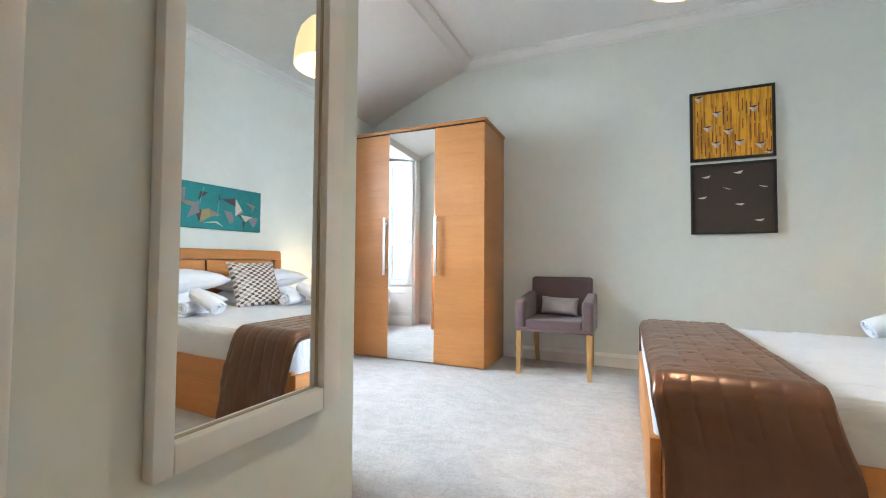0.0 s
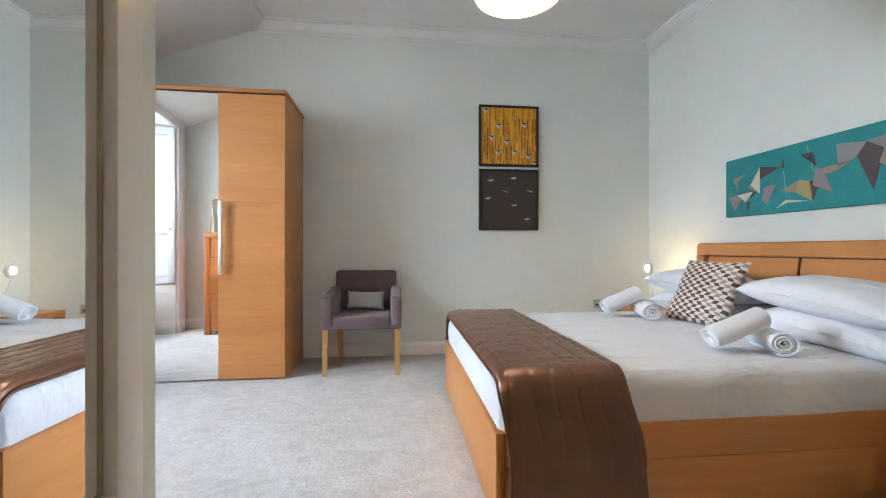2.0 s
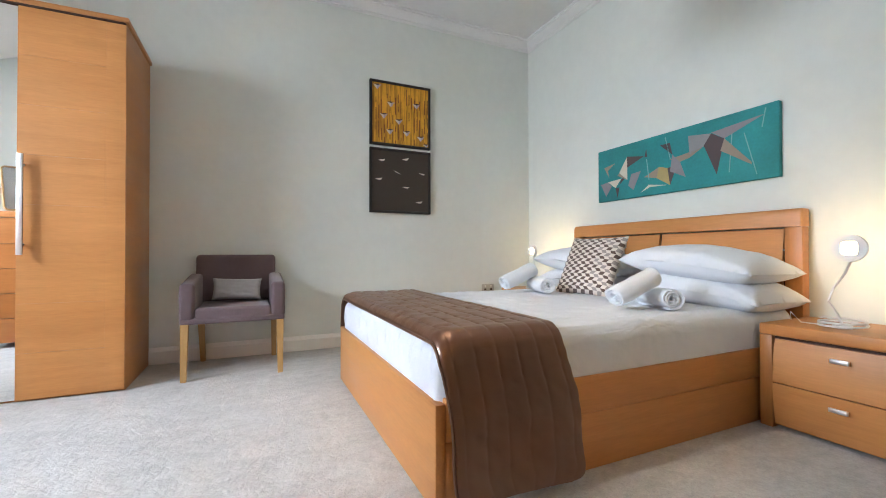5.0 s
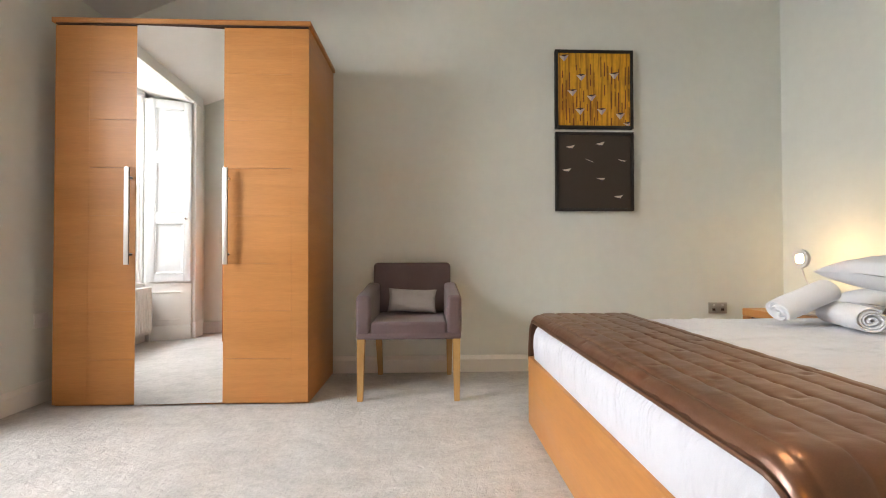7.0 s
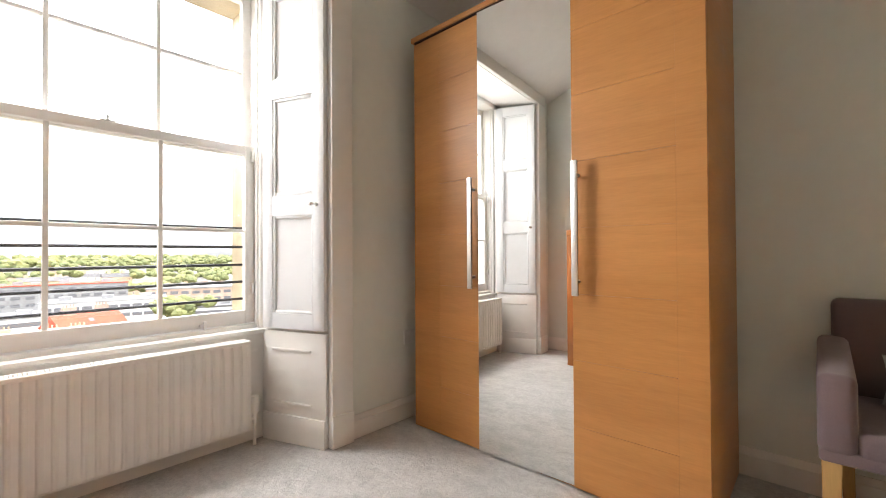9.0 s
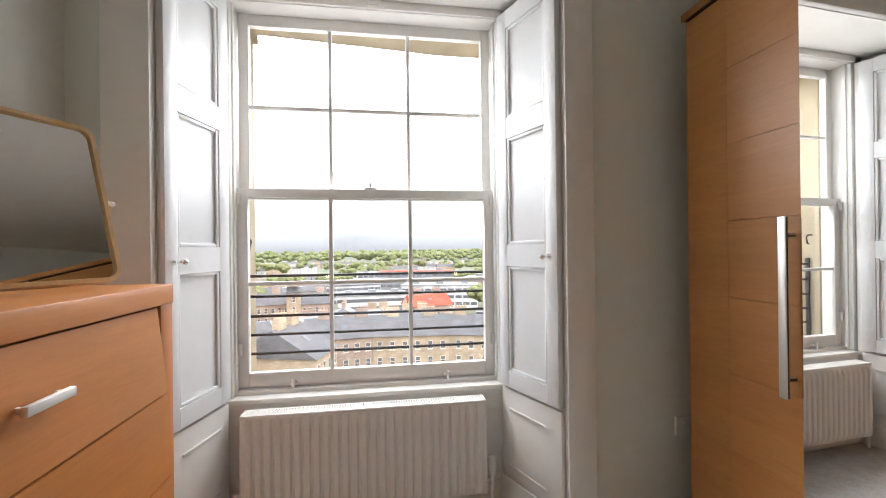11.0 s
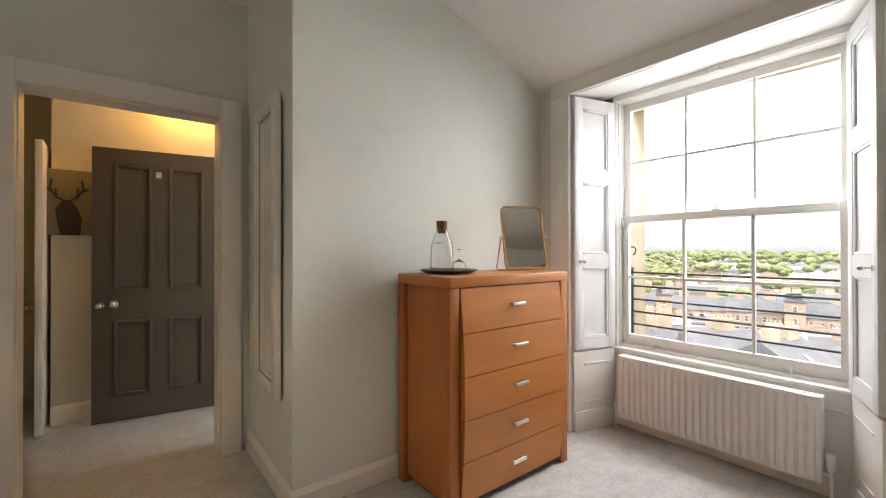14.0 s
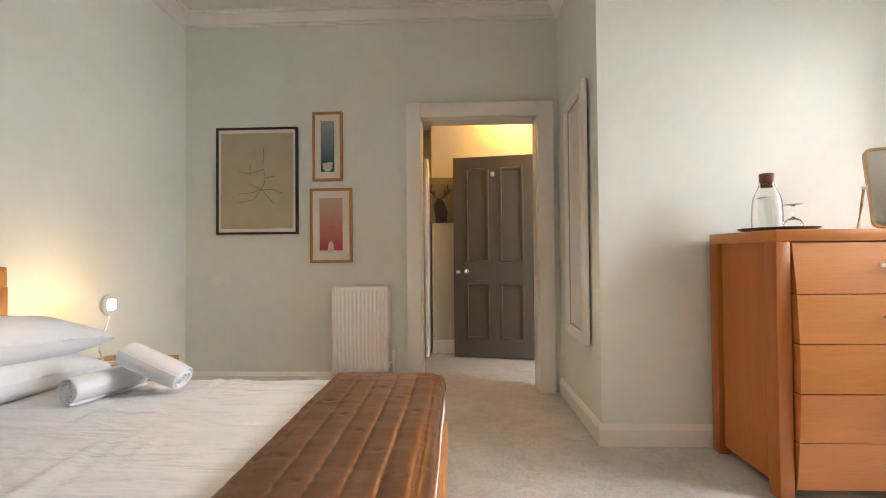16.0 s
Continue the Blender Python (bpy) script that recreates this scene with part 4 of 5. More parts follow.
# rolled towels
def towel_mesh(length, seed, turns=3.6, pitch=0.0133):
    """A loosely rolled towel: thick soft layers, sagging under its own weight, uneven ends."""
    bm = bmesh.new()
    n = int(turns * 22)
    r0 = 0.008

    def sp(u, side):
        a = u * turns * 2 * math.pi + seed
        r = r0 + pitch * u * turns + side * pitch * 0.47
        return Vector((0, r * math.cos(a), r * math.sin(a)))
    ring = [sp(i / n, 1) for i in range(n + 1)] + [sp(i / n, -1) for i in range(n, -1, -1)]
    mid = [sp(i / n, 0) for i in range(n + 1)] + [sp(i / n, 0) for i in range(n, -1, -1)]
    L = length / 2
    cols = [(-1.0, 0.45), (-0.985, 0.8), (-0.95, 1.0)] + [(-0.8 + 0.2 * i, 1.0) for i in range(9)] + [(0.95, 1.0), (0.985, 0.8), (1.0, 0.45)]
    rings = []
    for x, s in cols:
        row = []
        for i, (p, c) in enumerate(zip(ring, mid)):
            q = c.lerp(p, s)
            g = 1 + 0.10 * noise.noise(Vector((x * 1.6 + seed, q.y * 14, q.z * 14))) + 0.03 * (1 - x * x)
            slip = 0.014 * noise.noise(Vector((i * 0.045, seed, abs(x)))) * x
            z = q.z * g * 0.90
            row.append(bm.verts.new((x * L + slip, q.y * g * 1.06, max(z, -0.055))))
        rings.append(row)
    m = len(ring)
    for a, b in zip(rings, rings[1:]):
        for i in range(m):
            bm.faces.new((a[i], a[(i + 1) % m], b[(i + 1) % m], b[i]))
    for rr in (rings[0], rings[-1]):
        for i in range(n):
            bm.faces.new((rr[i], rr[i + 1], rr[m - 2 - i], rr[m - 1 - i]))
    return finish(bm, "rolled_towel", M_TOWEL, 50)


TZ = MZ + 0.060
for i, (x, y, z, turn, tip, lab) in enumerate(((2.66, -1.63, TZ, 70, 0, "lying on the bed"), (2.47, -1.65, TZ + 0.062, -4, -22, "leaning across another towel"),
                                (2.62, -0.72, TZ, 72, 0, "lying on the bed"), (2.49, -0.62, TZ + 0.062, 2, -22, "leaning across another towel"))):
    soft("rolled_towel", towel_mesh(0.27, 1.3 + 1.7 * i), "white terry towel rolled up, " + lab, "towel", pose(x, y, z, 0, tip, turn), "rolled towels")


# ---------- bedside tables ----------
def bowed_front(x0, x1, z0, z1, depth, bow, zlo, zhi, y):
    """A drawer front that is a slice of one common bow from zlo to zhi, facing -y."""
    bm = bmesh.new()

    def f(u, v):
        z = z0 + v * (z1 - z0)
        w = 2 * (z - zlo) / (zhi - zlo) - 1
        return (x0 + u * (x1 - x0), y - bow * (1 - w * w), z)
    grid(bm, f, 1, 8)
    ext = bmesh.ops.extrude_face_region(bm, geom=bm.faces[:])
    for v in ext["geom"]:
        if isinstance(v, bmesh.types.BMVert):
            v.co.y = y + depth
    return bm


def drawer_handle(parent, x, y, z, w=0.09):
    bm = B(x - w / 2, x + w / 2, y - 0.026, y - 0.014, z - 0.009, z + 0.009, 0.002)
    for s in (-1, 1):
        box(bm, x + s * w / 2 - s * 0.012 - 0.004, x + s * w / 2 - s * 0.012 + 0.004, y - 0.016, y + 0.012, z - 0.005, z + 0.005)
    part("handle", bm, M_STEEL, parent, "short brushed steel bar handle")


def nightstand(at, turn, label, w=0.70):
    """Two-drawer bedside table facing local -y."""
    ob = thing("bedside_table", label, "bedside table", at, turn, "bedside tables")
    h, d = 0.50, 0.46
    part("top", B(-w / 2, w / 2, 0.0, d, h - 0.055, h, 0.008, 3), M_BEECH_X, ob)
    for s in (-1, 1):
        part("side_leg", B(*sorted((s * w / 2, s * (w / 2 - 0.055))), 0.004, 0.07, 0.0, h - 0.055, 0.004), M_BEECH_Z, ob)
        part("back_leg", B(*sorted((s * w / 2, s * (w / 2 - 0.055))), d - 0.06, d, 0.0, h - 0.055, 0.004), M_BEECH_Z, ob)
        part("side_panel", B(*sorted((s * (w / 2 - 0.015), s * (w / 2 - 0.04))), 0.07, d - 0.06, 0.03, h - 0.055), M_BEECH_H, ob)
    # carcass in the gap colour: shade between the drawers is painted
    part("carcass", B(-w / 2 + 0.05, w / 2 - 0.05, 0.03, d - 0.01, 0.03, h - 0.06), M_GAPSHADE, ob)
    for z0, z1 in ((0.022, 0.222), (0.227, 0.43)):
        f = part("drawer", bowed_front(-w / 2 + 0.065, w / 2 - 0.065, z0, z1, 0.02, 0.028, 0.0, 0.44, 0.012), M_BEECH_X, ob, "bowed beech drawer front")
        zc_ = (z0 + z1) / 2 + 0.06
        drawer_handle(f, 0.0, 0.012 - 0.028 * (1 - (2 * zc_ / 0.44 - 1) ** 2), zc_ - 0.01, 0.065)
    return ob


nightstand((3.005, -2.250, 0), -90, "low beech two-drawer bedside table with a lit ring lamp", 0.635)
nightstand((3.03, 0.10, 0), -90, "low beech two-drawer bedside table in the room's corner")


def ring_lamp(at, lean, label, cord):
    """Flexible-neck lamp: coiled foot, thin curved neck, glowing ring head turned to the wall."""
    ob = thing("ring_lamp", label, "lamp", at, 0, "bedside lamps")
    bm = bmesh.new()
    pts = [(0.085 * (1 - 0.001 * i) * math.cos(i * 0.3), 0.085 * (1 - 0.001 * i) * math.sin(i * 0.3), 0.006 + 0.0007 * i) for i in range(48)]
    tube(bm, pts, 0.005, 6)
    part("coiled_cord", bm, M_WPLASTIC, ob, "white cord coiled round the foot")
    part("foot", lathe(bmesh.new(), [(0, 0), (0.035, 0), (0.035, 0.012), (0.02, 0.02), (0, 0.02)]), M_WPLASTIC, ob)
    bm = bmesh.new()
    neck = [(0.0, 0.0, 0.015), (-0.005, lean * 0.02, 0.07), (-0.01, lean * 0.045, 0.12), (-0.005, lean * 0.03, 0.18), (0.0, lean * -0.01, 0.25), (0.0, lean * -0.03, 0.305)]
    tube(bm, neck, 0.0055, 8)
    part("neck", bm, M_STEEL, ob, "thin flexible grey neck")
    c = Vector((0.0, lean * -0.03, 0.365))
    bm = bmesh.new()
    for x0, x1 in ((-0.014, 0.004),):
        n = 32
        outer = [(c.y + 0.062 * math.cos(2 * math.pi * i / n), c.z + 0.062 * math.sin(2 * math.pi * i / n)) for i in range(n)]
        inner = []
        for i in range(n):
            a = 2 * math.pi * i / n
            q = (abs(math.cos(a)) ** 5 + abs(math.sin(a)) ** 5) ** (-1 / 5)
            inner.append((c.y + 0.030 * q * math.cos(a), c.z + 0.030 * q * math.sin(a)))
        vo = [[bm.verts.new((x, y, z)) for y, z in outer] for x in (x0, x1)]
        vi = [[bm.verts.new((x, y, z)) for y, z in inner] for x in (x0, x1)]
        for i in range(n):
            j = (i + 1) % n
            bm.faces.new((vo[0][i], vo[0][j], vo[1][j], vo[1][i]))
            bm.faces.new((vi[0][i], vi[1][i], vi[1][j], vi[0][j]))
            bm.faces.new((vo[0][i], vi[0][i], vi[0][j], vo[0][j]))
            bm.faces.new((vo[1][i], vo[1][j], vi[1][j], vi[1][i]))
    head = part("ring_head", bm, M_WPLASTIC, ob, "white ring-shaped lamp head")
    bm = bmesh.new()
    bmesh.ops.create_circle(bm, cap_ends=True, segments=28, radius=0.055, matrix=Matrix.Translation(c + Vector((0.0045, 0, 0))) @ Euler((0, radians(90), 0)).to_matrix().to_4x4())
    ext = bmesh.ops.extrude_face_region(bm, geom=bm.faces[:])
    bmesh.ops.translate(bm, verts=[v for v in ext["geom"] if isinstance(v, bmesh.types.BMVert)], vec=(0.004, 0, 0))
    part("light_disc", bm, M_RINGGLOW, head, "lit warm white light disc")
    bm = bmesh.new()
    tube(bm, cord, 0.003, 6)
    part("cord", bm, M_WPLASTIC, ob)
    return ob


ring_lamp((3.17, -2.19, 0.50), 1, "white ring lamp on a flexible neck, lit, on a bedside table", [(-0.05, 0.06, 0.012), (-0.04, 0.14, 0.01), (0.0, 0.2, 0.05), (0.06, 0.23, 0.02), (0.16, 0.235, -0.2)])
ring_lamp((3.18, 0.09, 0.50), -1, "white ring lamp on a flexible neck, lit, in the corner", [(-0.05, -0.06, 0.012), (0.0, -0.1, 0.01), (0.1, -0.15, 0.01), (0.175, -0.2, -0.02), (0.19, -0.2, -0.2)])


# ---------- pendant ----------
pen = thing("pendant_lamp", "cream dome pendant lamp hanging from the ceiling, lit", "pendant lamp", (1.47, -1.50, 0.26))
bm = bmesh.new()
cyl(bm, (0, 0, 2.33), (0, 0, ZC - 0.26 - 0.02), 0.0035, n=8)
part("cable", bm, M_WPLASTIC, pen)
part("ceiling_rose", lathe(bmesh.new(), [(0, 0), (0.05, 0), (0.05, -0.012), (0.02, -0.035), (0, -0.035)], (0, 0, ZC - 0.26)), M_WPLASTIC, pen)
pro = [(0.02, 0.33), (0.07, 0.325), (0.13, 0.29), (0.175, 0.23), (0.20, 0.15), (0.212, 0.06), (0.214, 0.0)]
bm = lathe(bmesh.new(), pro + [(r - 0.006, h - 0.0) for r, h in pro[::-1]], (0, 0, 2.0), 40)
part("shade", bm, M_SHADE, pen, "translucent cream dome shade")
bm = bmesh.new()
bmesh.ops.create_uvsphere(bm, u_segments=16, v_segments=10, radius=0.035, matrix=Matrix.Translation((0, 0, 2.17)))
part("bulb", bm, M_BULB, pen)
bm = bmesh.new()
cyl(bm, (0, 0, 2.20), (0, 0, 2.335), 0.022, n=14)
part("lamp_holder", bm, M_WPLASTIC, pen)


# ---------- tall wall mirror on the boxed-out corner ----------
wm = thing("wall_mirror", "tall wall mirror in a broad cream painted frame", "mirror", (XP + 0.004, -2.83, 0), -1.9)
MY_0, MY_1, MZ0, MZ1 = -0.262, 0.255, 0.555, 2.24
FX = 0.042
for nm, y0, y1, z0, z1 in (("stile", MY_0, MY_0 + 0.040, MZ0, MZ1), ("stile", MY_1 - 0.070, MY_1, MZ0, MZ1), ("rail", MY_0 + 0.040, MY_1 - 0.070, MZ0, MZ0 + 0.060), ("rail", MY_0 + 0.040, MY_1 - 0.070, MZ1 - 0.060, MZ1)):
    part(nm, B(0.006, FX, y0, y1, z0, z1, 0.005), M_TRIM, wm)
part("glass", B(0.008, 0.014, MY_0 + 0.036, MY_1 - 0.05, MZ0 + 0.05, MZ1 - 0.05), M_MIRROR, wm, "clear mirror glass", None)
bm = bmesh.new()
for y0, y1, z0, z1 in ((MY_0 + 0.040, MY_0 + 0.044, MZ0 + 0.060, MZ1 - 0.060), (MY_1 - 0.074, MY_1 - 0.070, MZ0 + 0.060, MZ1 - 0.060), (MY_0 + 0.044, MY_1 - 0.074, MZ0 + 0.060, MZ0 + 0.064), (MY_0 + 0.044, MY_1 - 0.074, MZ1 - 0.064, MZ1 - 0.060)):
    box(bm, 0.0135, 0.018, y0, y1, z0, z1)
part("inner_bead", bm, M_PAPER, wm, "thin buff inner bead")

# ---------- pictures ----------
k = Mat("ochre_paint", (0.68, 0.33, 0.018), 0.6)
k.vary(k.noise(55, 2, (1, 1, 0.07), 0.5), (0.62, 0.55, 0.5), (1.1, 1.12, 1.1), 0.38, 0.58)
k.vary(k.noise(30, 3), grey(0.92), grey(1.08))
k.bump(k.noise(90, 3, (1, 1, 0.2)), 0.4, 0.002)
M_OCHRE = k.m
M_RUST = plain("rust_brown_paint", (0.16, 0.055, 0.012), 0.7)
M_LILAC = plain("lilac_grey_paint", (0.42, 0.36, 0.42), 0.6)
M_BONE = plain("bone_paint", (0.62, 0.55, 0.46), 0.6)
M_CHAR = plain("charcoal_paint", (0.05, 0.035, 0.045), 0.6)
k = Mat("teal_canvas", (0.030, 0.235, 0.245), 0.75)
k.vary(k.noise(3, 4), grey(0.8), grey(1.2))
k.vary(k.noise(60, 3), grey(0.92), grey(1.06))
k.bump(k.noise(300, 2), 0.3, 0.001)
M_TEAL = k.m


def shard(bm, pts, lift, mi):
    """A flat faceted paint shape lying on a picture; pts are (across, up)."""
    poly(bm, [(a, -lift, b) for a, b in pts], (0, 0.0012, 0), mi)


def wall_picture(name, label, at, turn, w, h, frame_mat, fw, depth):
    """A framed picture hanging on a wall, facing local -y; at is its centre on the wall plane."""
    ob = thing(name, label, "picture", at, turn)
    for nm, x0, x1, z0, z1 in (("frame_side", -w / 2, -w / 2 + fw, -h / 2, h / 2), ("frame_side", w / 2 - fw, w / 2, -h / 2, h / 2), ("frame_rail", -w / 2 + fw, w / 2 - fw, -h / 2, -h / 2 + fw), ("frame_rail", -w / 2 + fw, w / 2 - fw, h / 2 - fw, h / 2)):
        part(nm, B(x0, x1, -depth, -0.002, z0, z1, 0.002), frame_mat, ob)
    return ob


# ochre panel with stripes and faceted birds
PXc = 2.012
oc = wall_picture("ochre_picture", "square ochre picture with brown stripes and faceted birds, black frame", (PXc, YN, 2.178), 0, 0.612, 0.612, M_BLACK, 0.022, 0.035)
part("canvas", B(-0.286, 0.286, -0.024, -0.003, -0.286, 0.286), M_OCHRE, oc)
rnd = random.Random(5)
for c in range(21):
    x = -0.275 + c * 0.0275
    z = 0.28 - rnd.random() * 0.15
    while z > -0.26:
        L = 0.04 + rnd.random() * 0.14
        lo = max(-0.283, z - L)
        if rnd.random() < 0.78 and z - lo > 0.02:
            part("painted_stripe", B(x - 0.0035, x + 0.0035, -0.0252, -0.0238, lo, z), M_RUST, oc, "", None)
        z = lo - 0.02 - rnd.random() * 0.10
for bx, bz in ((-0.235, 0.25), (-0.10, 0.10), (0.16, 0.115), (-0.17, -0.02), (-0.02, -0.06), (-0.11, -0.165), (0.06, -0.165), (0.205, -0.20), (0.265, -0.272)):
    bm = bmesh.new()
    sgn = 1 if rnd.random() < 0.5 else -1
    c = 0.040
    shard(bm, [(bx - c, bz + 0.012), (bx, bz + 0.004), (bx - 0.004, bz - c * 0.8)], 0.0262, 0)
    shard(bm, [(bx, bz + 0.004), (bx + c * 0.9, bz + 0.016 * sgn), (bx + 0.006, bz - c * 0.7), (bx - 0.004, bz - c * 0.8)], 0.0264, 1)
    shard(bm, [(bx - c * 0.7, bz + 0.016), (bx + c * 0.8, bz + 0.022), (bx, bz + 0.004)], 0.0268, 2)
    for v in bm.verts:
        v.co.x = min(0.284, max(-0.284, v.co.x))
        v.co.z = min(0.284, max(-0.284, v.co.z))
    part("painted_bird", bm, [M_BONE, M_LILAC, M_CHAR], oc, "", None)

# dark brown panel with paper-plane birds
br = wall_picture("brown_picture", "square dark brown picture with pale gliding birds, black frame", (PXc, YN, 1.538), 0, 0.612, 0.612, M_BLACK, 0.022, 0.035)
part("canvas", B(-0.286, 0.286, -0.024, -0.003, -0.286, 0.286), M_BROWNCANVAS, br)
for bx, bz, tl in ((-0.19, 0.19, 0.01), (0.045, 0.215, 0.012), (-0.04, 0.09, -0.022), (0.215, 0.09, -0.012), (-0.22, 0.01, 0.008), (0.05, -0.055, 0.0), (0.185, -0.195, 0.006)):
    bm = bmesh.new()
    shard(bm, [(bx - 0.036, bz - tl * 0.3 + 0.004), (bx + 0.036, bz + tl + 0.006), (bx + 0.012, bz - 0.014)], 0.0262, 0)
    shard(bm, [(bx - 0.002, bz - 0.008), (bx + 0.014, bz - 0.008), (bx + 0.004, bz - 0.030)], 0.0266, 1)
    part("painted_bird", bm, [M_BONE, M_CHAR], br, "", None)

# long teal canvas over the bed
te = thing("teal_canvas_picture", "long teal canvas with faceted silver and ochre birds", "picture", (XE, -1.10, 1.512), -90)
part("canvas", B(-0.69, 0.69, -0.036, -0.002, -0.222, 0.222, 0.003), M_TEAL, te)
Q = [
    ([(0.14, 0.155), (0.30, 0.13), (0.26, 0.06), (0.15, 0.02)], 1), ([(0.30, 0.13), (0.385, 0.075), (0.335, -0.15), (0.25, 0.06)], 3), ([(0.30, 0.135), (0.62, 0.165), (0.385, 0.075)], 4),
    ([(0.385, 0.075), (0.545, -0.11), (0.545, -0.125), (0.36, 0.0)], 2), ([(0.0, 0.02), (0.24, 0.05), (0.15, 0.0), (0.05, -0.02)], 2), ([(-0.08, 0.14), (0.0, 0.14), (0.02, 0.05)], 3),
    ([(0.02, 0.05), (0.08, -0.02), (0.12, -0.13), (0.0, -0.07)], 4), ([(-0.09, -0.02), (-0.02, -0.04), (0.0, -0.17), (-0.11, -0.10)], 5), ([(-0.09, -0.02), (-0.22, -0.075), (-0.11, -0.10)], 2),
    ([(-0.02, -0.04), (0.05, -0.04), (0.0, -0.17)], 3), ([(-0.25, -0.19), (-0.17, -0.16), (-0.02, -0.165), (-0.18, -0.14)], 0), ([(-0.38, 0.12), (-0.22, 0.09), (-0.38, 0.03)], 3),
    ([(-0.38, 0.12), (-0.38, -0.07), (-0.46, 0.0)], 0), ([(-0.46, 0.0), (-0.38, -0.07), (-0.48, -0.02)], 2), ([(-0.20, 0.14), (-0.19, 0.08), (-0.215, 0.08)], 3),
    ([(-0.58, -0.06), (-0.44, -0.05), (-0.50, -0.12)], 0), ([(-0.50, -0.12), (-0.46, -0.12), (-0.48, -0.20)], 3), ([(-0.66, -0.07), (-0.58, -0.06), (-0.54, -0.10), (-0.60, -0.18)], 4),
    ([(-0.34, -0.03), (-0.25, -0.02), (-0.32, -0.16), (-0.37, -0.12)], 4), ([(-0.62, 0.07), (-0.50, 0.09), (-0.58, 0.04), (-0.57, -0.02)], 2), ([(-0.44, -0.05), (-0.40, -0.05), (-0.46, -0.10)], 3),
]
TM = [M_BONE, plain("silver_paint", (0.27, 0.26, 0.27), 0.5), plain("pale_tan_paint", (0.30, 0.23, 0.18), 0.6), plain("umber_paint", (0.075, 0.05, 0.055), 0.6), plain("grey_mauve_paint", (0.25, 0.22, 0.24), 0.6), plain("dull_gold_paint", (0.38, 0.29, 0.12), 0.55)]
for i, (pts, mi) in enumerate(Q):
    bm = bmesh.new()
    shard(bm, pts, 0.0372 + 0.0003 * (i % 4), 0)
    part("painted_facet", bm, TM[mi], te, "", None)
for pts in ([(0.62, 0.20), (0.60, 0.09)], [(0.50, 0.08), (0.57, -0.19)], [(0.43, 0.12), (0.41, -0.15)], [(-0.20, 0.06), (-0.18, -0.1)], [(-0.04, 0.19), (0.0, 0.02)]):
    (a, b), (c, d) = pts
    bm = bmesh.new()
    shard(bm, [(a, b), (a + 0.006, b), (c + 0.006, d), (c, d)], 0.0375, 0)
    part("scratch_line", bm, plain("pale_teal_paint", (0.20, 0.40, 0.40), 0.7), te, "", None)

# three framed prints on the door wall
pa = wall_picture("drawing_print", "large buff pencil drawing of a twig in a thin black frame", (2.895, YS, 1.770), 180, 0.70, 0.905, M_BLACK, 0.018, 0.032)
part("mount", B(-0.334, 0.334, -0.020, -0.003, -0.436, 0.436), M_MOUNT, pa, "cream card mount")
part("paper", B(-0.310, 0.310, -0.0225, -0.0202, -0.405, 0.405), M_PAPER, pa, "buff drawing paper")
for pts in ([(-0.16, 0.08), (-0.06, 0.06), (0.06, 0.10)], [(0.05, 0.13), (0.055, 0.20), (0.06, 0.28)], [(-0.16, -0.11), (-0.04, -0.10), (0.04, -0.075), (0.14, -0.075), (0.22, -0.11)], [(-0.08, -0.02), (0.04, -0.075), (0.15, -0.20)], [(0.06, 0.02), (0.15, 0.04)], [(0.04, -0.075), (-0.03, -0.16), (-0.16, -0.185)], [(-0.06, 0.06), (-0.06, 0.14)], [(0.06, 0.1), (0.07, 0.0), (0.04, -0.075)]):
    bm = bmesh.new()
    tube(bm, [(x, -0.0228, z) for x, z in pts], 0.0032, 5)
    part("pencil_stroke", bm, M_PENCIL, pa)


def fade(name, low, high, z0, z1):
    k = Mat(name, low, 0.8)
    c = k.t.nodes.new("ShaderNodeTexCoord")
    sx = k.t.nodes.new("ShaderNodeSeparateXYZ")
    k.t.links.new(c.outputs["Object"], sx.inputs[0])
    mr = k.node("ShaderNodeMapRange")
    mr.inputs["From Min"].default_value, mr.inputs["From Max"].default_value = z0, z1
    k.t.links.new(sx.outputs["Z"], mr.inputs["Value"])
    r = k.t.nodes.new("ShaderNodeValToRGB")
    r.color_ramp.elements[0].color, r.color_ramp.elements[1].color = (*low, 1), (*high, 1)
    k.t.links.new(mr.outputs["Result"], r.inputs["Fac"])
    k.t.links.new(r.outputs["Color"], k.b.inputs["Base Color"])
    k.vary(k.noise(40, 3), grey(0.93), grey(1.05))
    return k.m


def gallery_print(name, label, x, z, w, h, pw, ph, pz, ink, fig):
    ob = wall_picture(name, label, (x, YS, z), 180, w, h, M_PICWOOD, 0.022, 0.028)
    part("mount", B(-w / 2 + 0.02, w / 2 - 0.02, -0.018, -0.003, -h / 2 + 0.02, h / 2 - 0.02), M_MOUNT, ob, "cream card mount")
    part("print", B(-pw / 2, pw / 2, -0.0205, -0.0182, pz - ph / 2, pz + ph / 2), ink, ob, "printed picture fading from dark to pale")
    fig(ob)
    return ob


def fig_rocks(ob):
    for dx, dz, r in ((-0.02, -0.155, 0.024), (0.018, -0.15, 0.028), (0.0, -0.185, 0.04)):
        bm = bmesh.new()
        shard(bm, [(dx + r * math.cos(a) * (1 + 0.2 * math.sin(3 * a)), dz + 0.7 * r * math.sin(a)) for a in [i * math.pi / 5 for i in range(10)]], 0.0216, 0)
        part("painted_rock", bm, M_BONE, ob, "", None)


